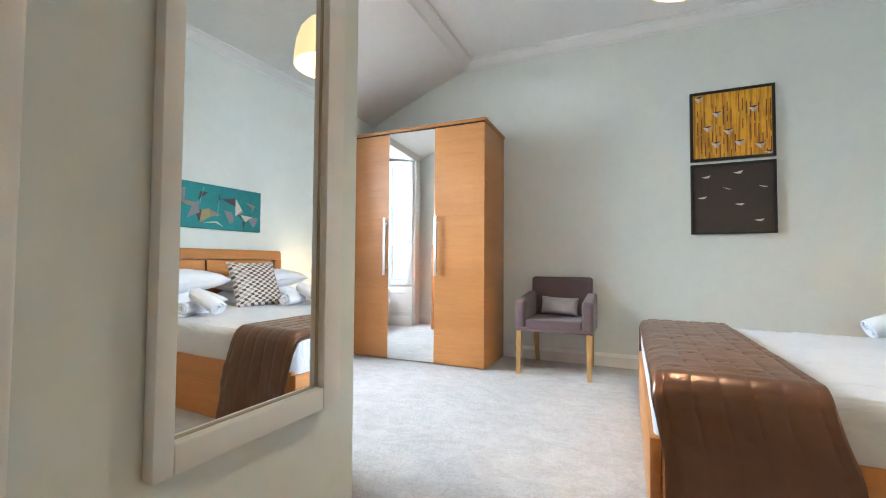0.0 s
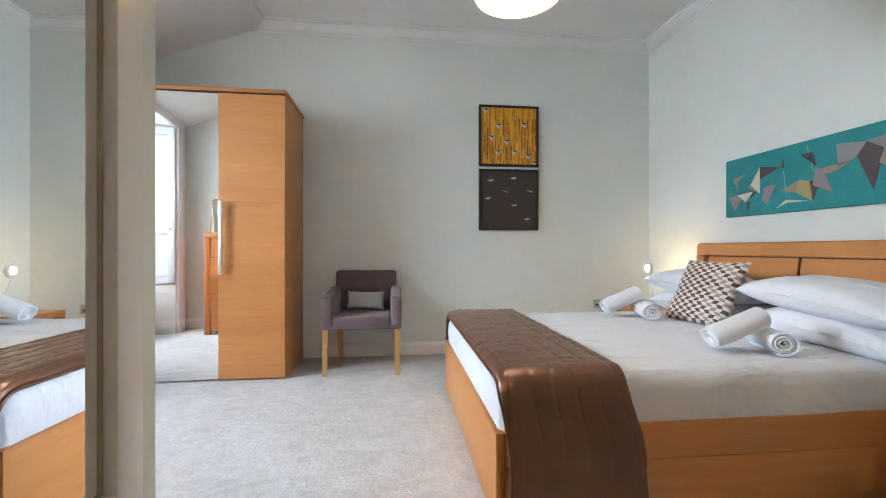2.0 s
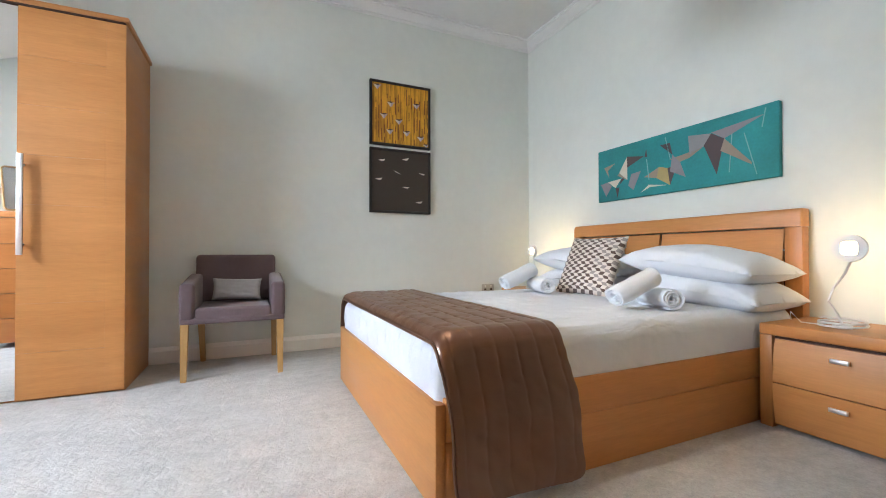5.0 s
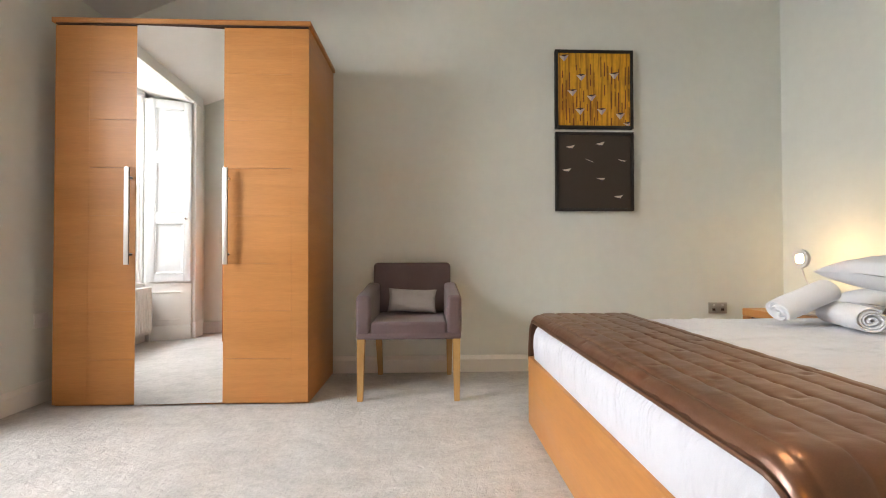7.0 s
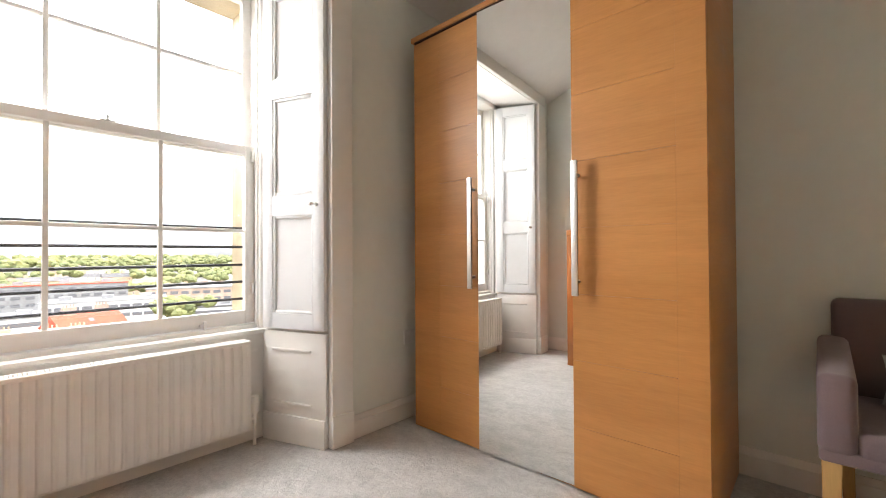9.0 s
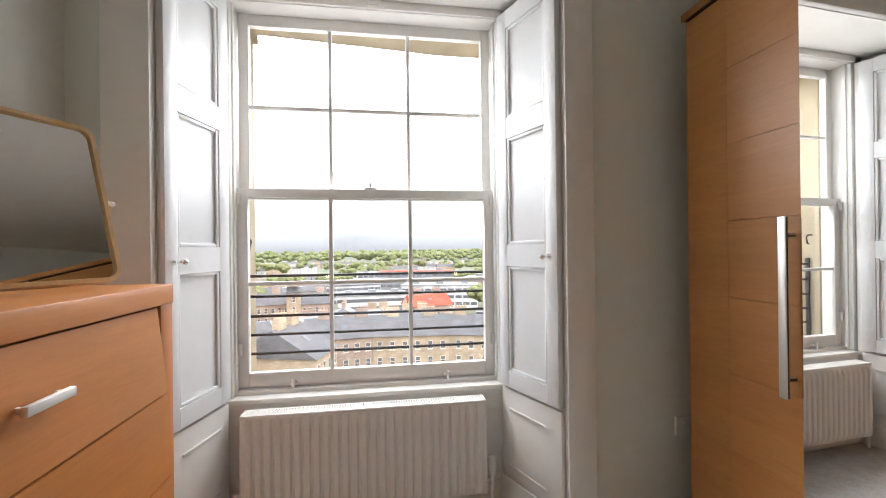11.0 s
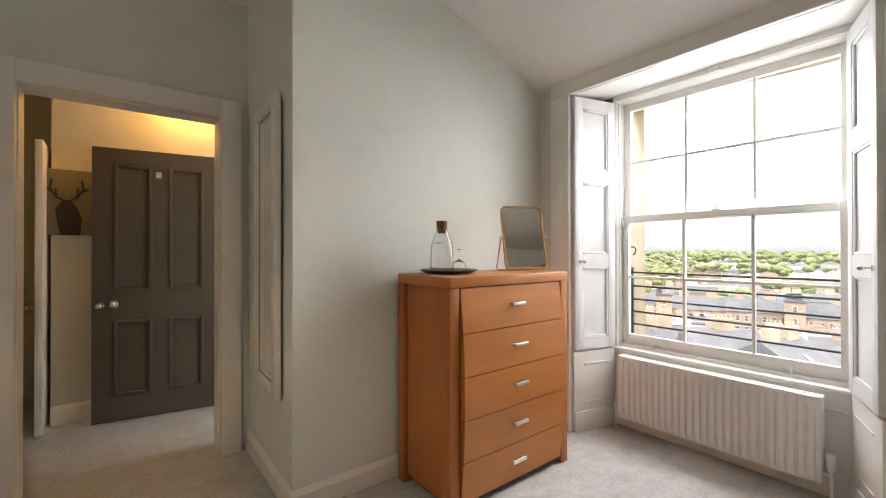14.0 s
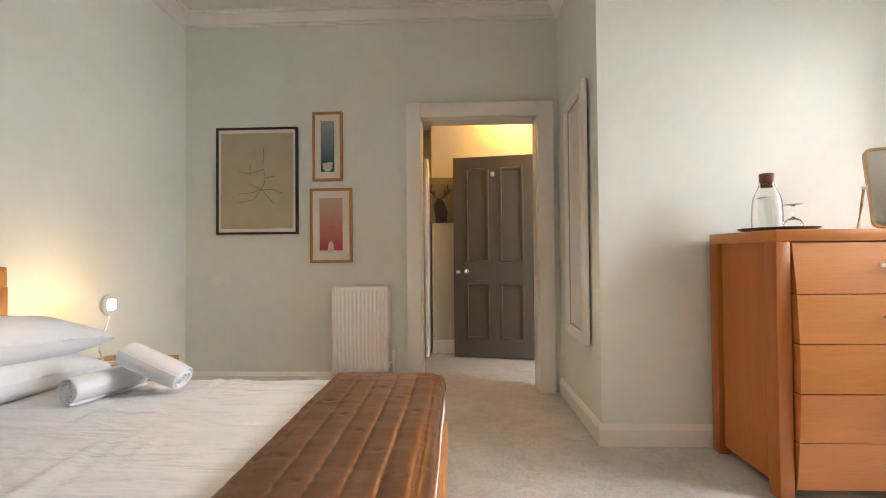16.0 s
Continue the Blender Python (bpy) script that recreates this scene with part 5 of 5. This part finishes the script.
def fig_shape(ob):
    bm = bmesh.new()
    shard(bm, [(-0.028, -0.23), (0.025, -0.23), (0.022, -0.16), (0.0, -0.125), (-0.025, -0.16)], 0.0216, 0)
    part("painted_shape", bm, M_BONE, ob, "pale upright painted shape", None)


gallery_print("blue_print", "narrow blue print with pale rocks in an orange wood frame", 2.291, 2.052, 0.255, 0.585, 0.115, 0.43, 0.0, fade("blue_ink", (0.03, 0.09, 0.15), (0.30, 0.36, 0.37), -0.15, 0.21), fig_rocks)
gallery_print("red_print", "red print with a pale shape in an orange wood frame", 2.264, 1.385, 0.358, 0.627, 0.195, 0.44, 0.01, fade("red_ink", (0.42, 0.07, 0.09), (0.56, 0.38, 0.28), -0.18, 0.22), fig_shape)
tag_ = thing("price_dot", "tiny pale label stuck on a picture's glass", "label", (2.264 - 0.155, YS + 0.0295, 1.385 - 0.255))
part("sticker", B(-0.009, 0.009, 0, 0.001, -0.009, 0.009), M_BONE, tag_)

# ---------- sockets ----------
M_SOCKET = plain("satin_steel_plate", (0.52, 0.51, 0.48), 0.45, 0.7, 0.02, 60)
so = thing("wall_socket", "satin steel double wall socket above the skirting", "socket", (2.99, YN, 0.475))
part("plate", B(-0.073, 0.073, -0.012, -0.001, -0.043, 0.043, 0.003), M_SOCKET, so)
for x in (-0.035, 0.035):
    part("switch", B(x - 0.008, x + 0.008, -0.015, -0.012, 0.012, 0.03, 0.001), M_WPLASTIC, so)
    # flat near-black patch for the shade in the holes
    part("pin_holes", B(x - 0.012, x + 0.012, -0.0125, -0.0118, -0.022, -0.004), M_GAPSHADE, so)
so = thing("wall_socket", "white plastic single wall socket beside the wardrobe", "socket", (XW, 0.08, 0.50))
part("plate", B(0.001, 0.012, -0.043, 0.043, -0.043, 0.043, 0.003), M_WPLASTIC, so)
part("switch", B(0.012, 0.015, -0.008, 0.008, 0.01, 0.03, 0.001), M_WPLASTIC, so)

# ---------- chest of drawers ----------
cd = thing("chest_of_drawers", "tall beech chest of five bowed drawers beside the window", "chest of drawers", (-0.745, -1.905, 0), 180)
w, h, d = 0.985, 1.232, 0.49
part("top", B(-w / 2, w / 2, -0.012, d, h - 0.055, h, 0.004), M_CHEST_X, cd)
for s in (-1, 1):
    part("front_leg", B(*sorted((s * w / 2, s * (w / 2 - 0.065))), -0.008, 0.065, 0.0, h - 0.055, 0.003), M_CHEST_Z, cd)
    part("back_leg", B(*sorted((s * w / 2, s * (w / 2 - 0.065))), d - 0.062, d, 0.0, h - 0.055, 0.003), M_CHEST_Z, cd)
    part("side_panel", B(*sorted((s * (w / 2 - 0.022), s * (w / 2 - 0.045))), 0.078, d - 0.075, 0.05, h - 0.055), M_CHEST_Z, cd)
    for z in (0.14, 1.05):
        part("dowel", B(*sorted((s * (w / 2 - 0.026), s * (w / 2 - 0.04))), 0.06, d - 0.06, z, z + 0.012), M_CHEST_Z, cd)
# inner box painted near-black as the shade seen between drawer fronts
part("carcass", B(-w / 2 + 0.06, w / 2 - 0.06, 0.03, d - 0.02, 0.06, h - 0.058), M_GAPSHADE, cd)
zs = [0.045, 0.268, 0.491, 0.714, 0.937, 1.174]
for z0, z1 in zip(zs, zs[1:]):
    f = part("drawer", bowed_front(-w / 2 + 0.075, w / 2 - 0.075, z0 + 0.0025, z1 - 0.0025, 0.02, 0.036, 0.03, 1.17, -0.003), M_CHEST_X, cd, "bowed beech drawer front")
    zc_ = (z0 + z1) / 2 + 0.01
    drawer_handle(f, 0.0, -0.003 - 0.036 * (1 - (2 * (zc_ - 0.03) / 1.14 - 1) ** 2), zc_, 0.11)

# tray, carafe, wine glass, vanity mirror
TOP = h
tr = thing("round_tray", "dark round serving tray on the chest of drawers", "tray", (-0.51, -2.225, TOP))
part("dish", lathe(bmesh.new(), [(0, 0.001), (0.125, 0.001), (0.150, 0.008), (0.176, 0.022), (0.176, 0.025), (0.148, 0.012), (0.122, 0.006), (0, 0.006)], n=48), M_TRAY, tr)
ca = thing("carafe", "clear glass water carafe with a cork stopper", "carafe", (-0.45, -2.215, TOP + 0.0065))
out = [(0.0, 0.0), (0.066, 0.0), (0.0705, 0.006), (0.069, 0.10), (0.066, 0.155), (0.060, 0.185), (0.047, 0.215), (0.0365, 0.240), (0.0335, 0.255), (0.0345, 0.262)]
inn = [(r - 0.0032, h) for r, h in out[:2:-1]] + [(0.067, 0.012), (0.060, 0.009), (0.0, 0.009)]
part("glass_body", lathe(bmesh.new(), out + inn, n=40), M_GLASS, ca, "clear glass body")
part("water", lathe(bmesh.new(), [(0, 0.0095), (0.0595, 0.0095), (0.0662, 0.0125), (0.0652, 0.10), (0.0622, 0.155), (0.0572, 0.179), (0, 0.179)], n=40), M_WATER, ca, "clear water")
part("cork", lathe(bmesh.new(), [(0, 0.235), (0.0265, 0.235), (0.0275, 0.262), (0.0325, 0.263), (0.0335, 0.305), (0.0315, 0.309), (0, 0.309)], n=28), M_CORK, ca, "brown cork stopper")
bm = bmesh.new()
cyl(bm, (0.034, 0.018, 0.176), (0.035, 0.018, 0.182), 0.021, n=18)
part("lemon_slice", bm, plain("lemon", (0.45, 0.42, 0.06), 0.5), ca, "slice of lemon floating in the water")
gl = thing("wine_glass", "clear wine glass standing upside down on the tray", "glass", (-0.60, -2.235, TOP + 0.0065))
o1 = [(0.041, 0.0), (0.045, 0.02), (0.043, 0.04), (0.032, 0.062), (0.012, 0.073), (0.005, 0.08), (0.0045, 0.135), (0.012, 0.140), (0.043, 0.143), (0.043, 0.1455), (0, 0.1455)]
i1 = [(0.0, 0.068), (0.011, 0.068), (0.030, 0.058), (0.0415, 0.04), (0.0435, 0.02), (0.0395, 0.0)]
bm = lathe(bmesh.new(), i1 + o1, n=32)
part("glass_body", bm, M_GLASS, gl)
vm = thing("vanity_mirror", "tilting table mirror in a rounded pale wood frame", "mirror", (-1.06, -2.11, TOP), 152)


def round_rect(w, h, r, n=6):
    pts = []
    for cx, cz, a0 in ((w / 2 - r, h / 2 - r, 0), (-w / 2 + r, h / 2 - r, 90), (-w / 2 + r, -h / 2 + r, 180), (w / 2 - r, -h / 2 + r, 270)):
        pts += [(cx + r * math.cos(radians(a0 + 90 * i / n)), cz + r * math.sin(radians(a0 + 90 * i / n))) for i in range(n + 1)]
    return pts


def ring_solid(bm, outer, inner, y0, y1, place):
    o = [[bm.verts.new(place(x, y, z)) for x, z in outer] for y in (y0, y1)]
    q = [[bm.verts.new(place(x, y, z)) for x, z in inner] for y in (y0, y1)]
    n = len(outer)
    for i in range(n):
        j = (i + 1) % n
        bm.faces.new((o[0][i], o[0][j], o[1][j], o[1][i]))
        bm.faces.new((q[0][i], q[1][i], q[1][j], q[0][j]))
        bm.faces.new((o[0][i], q[0][i], q[0][j], o[0][j]))
        bm.faces.new((o[1][i], o[1][j], q[1][j], q[1][i]))


tilt = Matrix.Translation((0, 0, 0.226)) @ Euler((radians(-16), 0, 0)).to_matrix().to_4x4()
bm = bmesh.new()
ring_solid(bm, round_rect(0.290, 0.440, 0.035), round_rect(0.268, 0.418, 0.026), -0.012, 0.012, lambda x, y, z: tilt @ Vector((x, y, z)))
part("frame", bm, M_PALE, vm, "rounded pale wood frame")
bm = bmesh.new()
poly(bm, [tilt @ Vector((x, -0.004, z)) for x, z in round_rect(0.270, 0.420, 0.027)], tilt.to_3x3() @ Vector((0, 0.01, 0)))
part("glass", bm, M_MIRROR, vm, "mirror glass", None)
bm = bmesh.new()
tube(bm, [(-0.156, 0.0, 0.235), (-0.158, 0.03, 0.15), (-0.160, 0.085, 0.02), (-0.150, 0.095, 0.007), (-0.11, 0.097, 0.007), (0.11, 0.097, 0.007), (0.150, 0.095, 0.007), (0.160, 0.085, 0.02), (0.158, 0.03, 0.15), (0.156, 0.0, 0.235)], 0.0065, 8)
part("stand", bm, M_PALE, vm, "bent pale wood stand")
for s in (-1, 1):
    bm = bmesh.new()
    cyl(bm, (s * 0.143, 0, 0.228), (s * 0.166, 0, 0.228), 0.007, n=12)
    part("pivot_screw", bm, M_STEEL, vm)


hook = thing("wall_hook", "small black iron hook on the stone outside the window", "hook", (-2.35, -2.06, 1.37))
bm = bmesh.new()
tube(bm, [(0, 0.0, 0.03), (0, 0.045, 0.03), (0, 0.06, 0.01), (0, 0.05, -0.03), (0, 0.035, -0.035)], 0.006, 6)
part("arm", bm, M_OUTBAR, hook)
part("plate", B(-0.012, 0.012, -0.001, 0.004, 0.0, 0.06), M_OUTBAR, hook)

# ---------- the town below the window ----------
GZ = -27.0
k = Mat("town_ground", (0.16, 0.15, 0.13), 0.95)
k.vary(k.noise(0.02, 4), (0.5, 0.75, 0.4), (1.2, 1.1, 1.0))
M_TOWN = k.m
setting("ground", grid(bmesh.new(), lambda u, v: (-3000 + 2990 * u, -2600 + 5200 * v, GZ), 6, 6), M_TOWN, "grey and green town ground far below", "ground")


def far_wall(name, color):
    k = Mat(name, color, 0.9)
    k.vary(k.noise(0.22, 5, (1, 1, 1), 0.7), grey(0.68), grey(1.18))
    k.vary(k.noise(1.6, 4, (0.6, 0.6, 2.0), 0.7), grey(0.78), grey(1.12))
    k.random((0.85, 0.82, 0.80), (1.12, 1.08, 1.05))
    return k.m


M_SAND = far_wall("honey_sandstone", (0.46, 0.36, 0.255))
M_PINKST = far_wall("pink_sandstone", (0.40, 0.30, 0.24))
M_RENDER = far_wall("white_render", (0.62, 0.62, 0.62))
M_SLATE = far_wall("grey_slate", (0.125, 0.125, 0.13))
M_FLAT = far_wall("pale_flat_roof", (0.26, 0.27, 0.28))
M_REDROOF = far_wall("red_roof", (0.45, 0.09, 0.05))
M_PANE = plain("far_window_glass", (0.13, 0.13, 0.14), 0.15)
bm = box(bmesh.new(), -0.42, 0.42, -0.05, 0.04, -0.75, 0.75, mi=0)
for x0, x1, z0, z1 in ((-0.50, -0.42, -0.83, 0.83), (0.42, 0.50, -0.83, 0.83), (-0.42, 0.42, 0.75, 0.83), (-0.42, 0.42, -0.83, -0.75), (-0.42, 0.42, -0.05, 0.05), (-0.62, 0.62, -1.02, -0.84)):
    box(bm, x0, x1, -0.11, 0.02, z0, z1, mi=1)
WINMESH = finish(bm, "window", [M_PANE, M_BONE])
WINBIG = finish(box(bmesh.new(), -1.5, 1.5, -0.08, 0.03, -0.7, 0.7), "window", M_PANE)


def tenement(x, y, w, d, top, turn, wall, pitched=True, roof=None, cols=7, rows_=3, big=False):
    """A stone block: wall, pitched roof with chimneys, rows of windows on the side that is seen (local -y)."""
    ob = thing("tenement_house", "stone tenement house with slate roof and chimneys" if pitched else "pale modern flat-roofed town building", "house", (x, y, GZ), turn, "town houses")
    H = top - GZ
    part("wall", B(-w / 2, w / 2, -d / 2, d / 2, 0, H), wall, ob, "", None)
    if pitched:
        rh = d * 0.32
        r = part("roof", poly(bmesh.new(), [(-w / 2 - 0.3, -d / 2 - 0.4, H), (-w / 2 - 0.3, 0, H + rh), (-w / 2 - 0.3, d / 2 + 0.4, H)], (w + 0.6, 0, 0)), roof or M_SLATE, ob, "grey slate pitched roof", None)
        n = max(2, int(w / 9))
        for i in range(n):
            cx = -w / 2 + (i + 0.5) * w / n
            bm = B(cx - 1.3, cx + 1.3, -0.5, 0.5, H + rh * 0.5, H + rh + 1.6)
            for q in range(4):
                cyl(bm, (cx - 1.0 + q * 0.65, 0, H + rh + 1.6), (cx - 1.0 + q * 0.65, 0, H + rh + 2.2), 0.16, n=6)
            part("chimney", bm, wall, r, "", None)
        for i in range(max(1, n - 1)):
            cx = -w / 2 + (i + 1) * w / n
            part("skylight", poly(bmesh.new(), [(cx - 0.5, -d * 0.30, H + rh * 0.42), (cx + 0.5, -d * 0.30, H + rh * 0.42), (cx + 0.5, -d * 0.20, H + rh * 0.62), (cx - 0.5, -d * 0.20, H + rh * 0.62)], (0, -0.05, 0.08)), M_PANE, r, "", None)
    else:
        part("roof", B(-w / 2 - 0.3, w / 2 + 0.3, -d / 2 - 0.3, d / 2 + 0.3, H, H + 0.5), roof or M_FLAT, ob, "", None)
        for i in range(3):
            cx = -w / 2 + (i + 0.5) * w / 3
            part("roof_plant", B(cx - 2, cx + 1.5, -1.5, 1.5, H + 0.5, H + 1.9), M_FLAT, ob, "", None)
    for r_ in range(rows_):
        for c in range(cols):
            share("window", WINBIG if big else WINMESH, ob, (-w / 2 + (c + 0.5) * w / cols, -d / 2 - 0.01, H - 1.9 - r_ * 3.2))
    if d > 8 and not big:
        for r_ in range(min(2, rows_)):
            for c in (-1, 1):
                share("window", WINMESH, ob, (w / 2 + 0.01, c * d / 5, H - 1.9 - r_ * 3.2), 90)
    return ob


rnd = random.Random(21)


def spot(az, dist):
    """A place in the town: degrees north of straight out of the window, metres off."""
    return -2.2 - dist * math.cos(radians(az)), -1.34 + dist * math.sin(radians(az))


def town_house(az, dist, w, d, dip, skew, wall, pitched=True, roof=None, cols=5, rows_=3, big=False):
    x, y = spot(az, dist)
    return tenement(x, y, w, d, 1.3 - dist * math.tan(radians(dip)), 90 - az + skew, wall, pitched, roof, cols, rows_, big)


# the slate-roofed row close by, and its end house turned to the side
for az, skew, wall, cols in ((23.5, -6, M_SAND, 6), (14.0, -3, M_SAND, 6), (4.4, 0, M_SAND, 6), (-5.0, 4, M_PINKST, 7)):
    town_house(az, 88, 15.5, 11, 11.3, skew, wall, True, None, cols, 4)
# roofs in the court below
for az, dist, w, d, dip, skew in ((-21, 74, 17, 12, 12.2, 12), (-12.5, 72, 9, 14, 13.2, 62), (-29, 70, 16, 13, 12.8, -20), (-16, 100, 20, 9, 10.6, 5)):
    town_house(az, dist, w, d, dip, skew, M_SAND, True, M_FLAT if dist > 90 else None, 4, 2)
# the long stone row further back, with its stair towers
for i, az in enumerate((-37.0, -31.5, -26.0, -20.4, -14.9, -9.4)):
    town_house(az, 150, 14.6, 11, 6.7 + 0.15 * (i % 2), 3, M_PINKST if i % 3 else M_SAND, True, None, 7, 4)
for az in (-11.4, -24.0, -33.5):
    town_house(az, 141, 4.2, 5, 5.5, 2, M_SAND, False, M_SLATE, 1, 4)
# a red-roofed house, pale flat-roofed blocks, the long red roof
town_house(6.6, 128, 13, 10, 7.6, 25, M_PINKST, True, M_REDROOF, 4, 2)
for az, dist, w, d, dip, skew, roof, wall in ((-1.0, 185, 30, 18, 6.0, 4, M_FLAT, M_RENDER), (8.5, 200, 36, 16, 4.9, -4, M_FLAT, M_RENDER), (-4.5, 235, 34, 22, 4.6, 8, M_SLATE, M_RENDER), (5.0, 262, 46, 14, 3.0, 2, M_REDROOF, M_FLAT),
                                              (17.5, 235, 44, 18, 3.9, -6, M_FLAT, M_PINKST), (20.0, 180, 30, 16, 6.2, -8, M_SLATE, M_RENDER), (28.0, 215, 40, 18, 5.0, -5, M_FLAT, M_RENDER), (0.5, 290, 36, 20, 3.1, 6, M_FLAT, M_RENDER)):
    town_house(az, dist, w, d, dip, skew, wall, False, roof, 10, 3, True)
# low back buildings and lean-tos in the courts
for i in range(46):
    dist = 92 + rnd.random() * 42
    town_house(-34 + 1.32 * i + rnd.random(), dist, 4 + rnd.random() * 5, 4.5 + rnd.random() * 3, math.degrees(math.atan2(1.3 - GZ - 5 - rnd.random() * 5 - (0 if dist > 100 else -3), dist)), rnd.choice((0, 8, 84, 96)), rnd.choice((M_SAND, M_PINKST, M_PINKST)), rnd.random() < 0.75, rnd.choice((None, None, M_FLAT)), 2, 2)
# terraces behind
for i, az in enumerate((-36, -32, -28, -24.5, -21, -17, -13.5, -10, -6.5)):
    town_house(az, 205 + 12 * (i % 3), 15 + rnd.random() * 5, 9, 4.9 + rnd.random() * 0.5, rnd.random() * 30 - 15, rnd.choice((M_SAND, M_PINKST, M_PINKST)), True, None, 5, 2)
for i in range(19):
    az = -37 + 3.7 * i
    town_house(az, 290 + rnd.random() * 60, 16 + rnd.random() * 8, 9, 3.7 + rnd.random() * 0.6, rnd.random() * 40 - 20, rnd.choice((M_SAND, M_PINKST, M_RENDER)), True, rnd.choice((None, None, M_FLAT)), 5, 2)
for i in range(64):
    az = -38 + 1.15 * i
    dist = 420 + rnd.random() * 420
    town_house(az, dist, 14 + rnd.random() * 18, 10, 2.35 - (dist - 420) * 0.003 + rnd.random() * 0.4, rnd.random() * 40 - 20, rnd.choice((M_SAND, M_RENDER, M_RENDER)), True, None, 5, 2)

# tree belts
k = Mat("far_foliage", (0.155, 0.170, 0.072), 0.9)
gi = k.t.nodes.new("ShaderNodeNewGeometry")
k.vary(gi.outputs["Random Per Island"], (0.62, 0.68, 0.62), (1.3, 1.22, 1.1), 0.0, 1.0)
k.vary(k.noise(0.5, 3), grey(0.75), grey(1.2))
M_FOL = k.m
BLOB = bmesh.new()
bmesh.ops.create_icosphere(BLOB, subdivisions=2, radius=1)
bv = np.array([v.co[:] for v in BLOB.verts])
bf = np.array([[v.index for v in f.verts] for f in BLOB.faces])
BLOB.free()


def woods(name, label, spots, size):
    """Many ragged crowns, each of a few lumps, over a stretch of ground."""
    r = np.random.RandomState(len(spots))
    V, F, o = [], [], 0
    for x, y, z in spots:
        for q in range(4):
            s = size * (0.5 + 0.6 * r.rand())
            c = np.array((x, y, z)) + (r.rand(3) - 0.5) * size * (1.7, 1.7, 0.9)
            v = bv * (1 + 0.35 * (r.rand(len(bv), 1) - 0.5)) * (s, s, s * 0.8) + c
            V.append(v)
            F.append(bf + o)
            o += len(bv)
    me = bpy.data.meshes.new(name)
    me.from_pydata(np.concatenate(V).tolist(), [], np.concatenate(F).tolist())
    me.materials.append(M_FOL)
    ob = new(name, me)
    return tagged(ob, label, "trees", kind="stuff")


sp = [(*spot(12.8 + rnd.random() * 5.4, 146 + rnd.random() * 10), -17.0 + rnd.random() * 3.5) for i in range(26)]
woods("near_trees", "fresh green town trees between the roofs", sp, 1.8)
sp = [(*spot(az + rnd.random() * 4, dd + rnd.random() * 20), GZ + hh + rnd.random() * 3) for az, dd, hh in ((-36, 178, 8), (-30, 182, 8), (-19, 185, 8), (-8, 262, 8), (-14, 265, 8), (-26, 262, 8), (10, 268, 9), (24, 262, 8)) for i in range(14)]
woods("town_trees", "green trees standing among the far houses", sp, 2.4)
sp = []
for i in range(2300):
    x = -345 - rnd.random() ** 1.3 * 520
    az = (rnd.random() - 0.5) * 2.2
    if noise.noise(Vector((x * 0.012, az * 5, 3.0))) > 0.0:
        sp.append((x, az * abs(x), GZ + 8 + rnd.random() * 3 + (-x - 330) * 0.024))
woods("tree_belt", "broad belt of light green spring trees beyond the town", sp, 2.9)
sp = []
for i in range(800):
    x = -1000 - rnd.random() * 900
    sp.append((x, (rnd.random() - 0.5) * 2.3 * abs(x), GZ + 10 + (-x - 1000) * 0.014))
woods("far_woods", "distant dark green wooded ridge on the horizon", sp, 9.5)
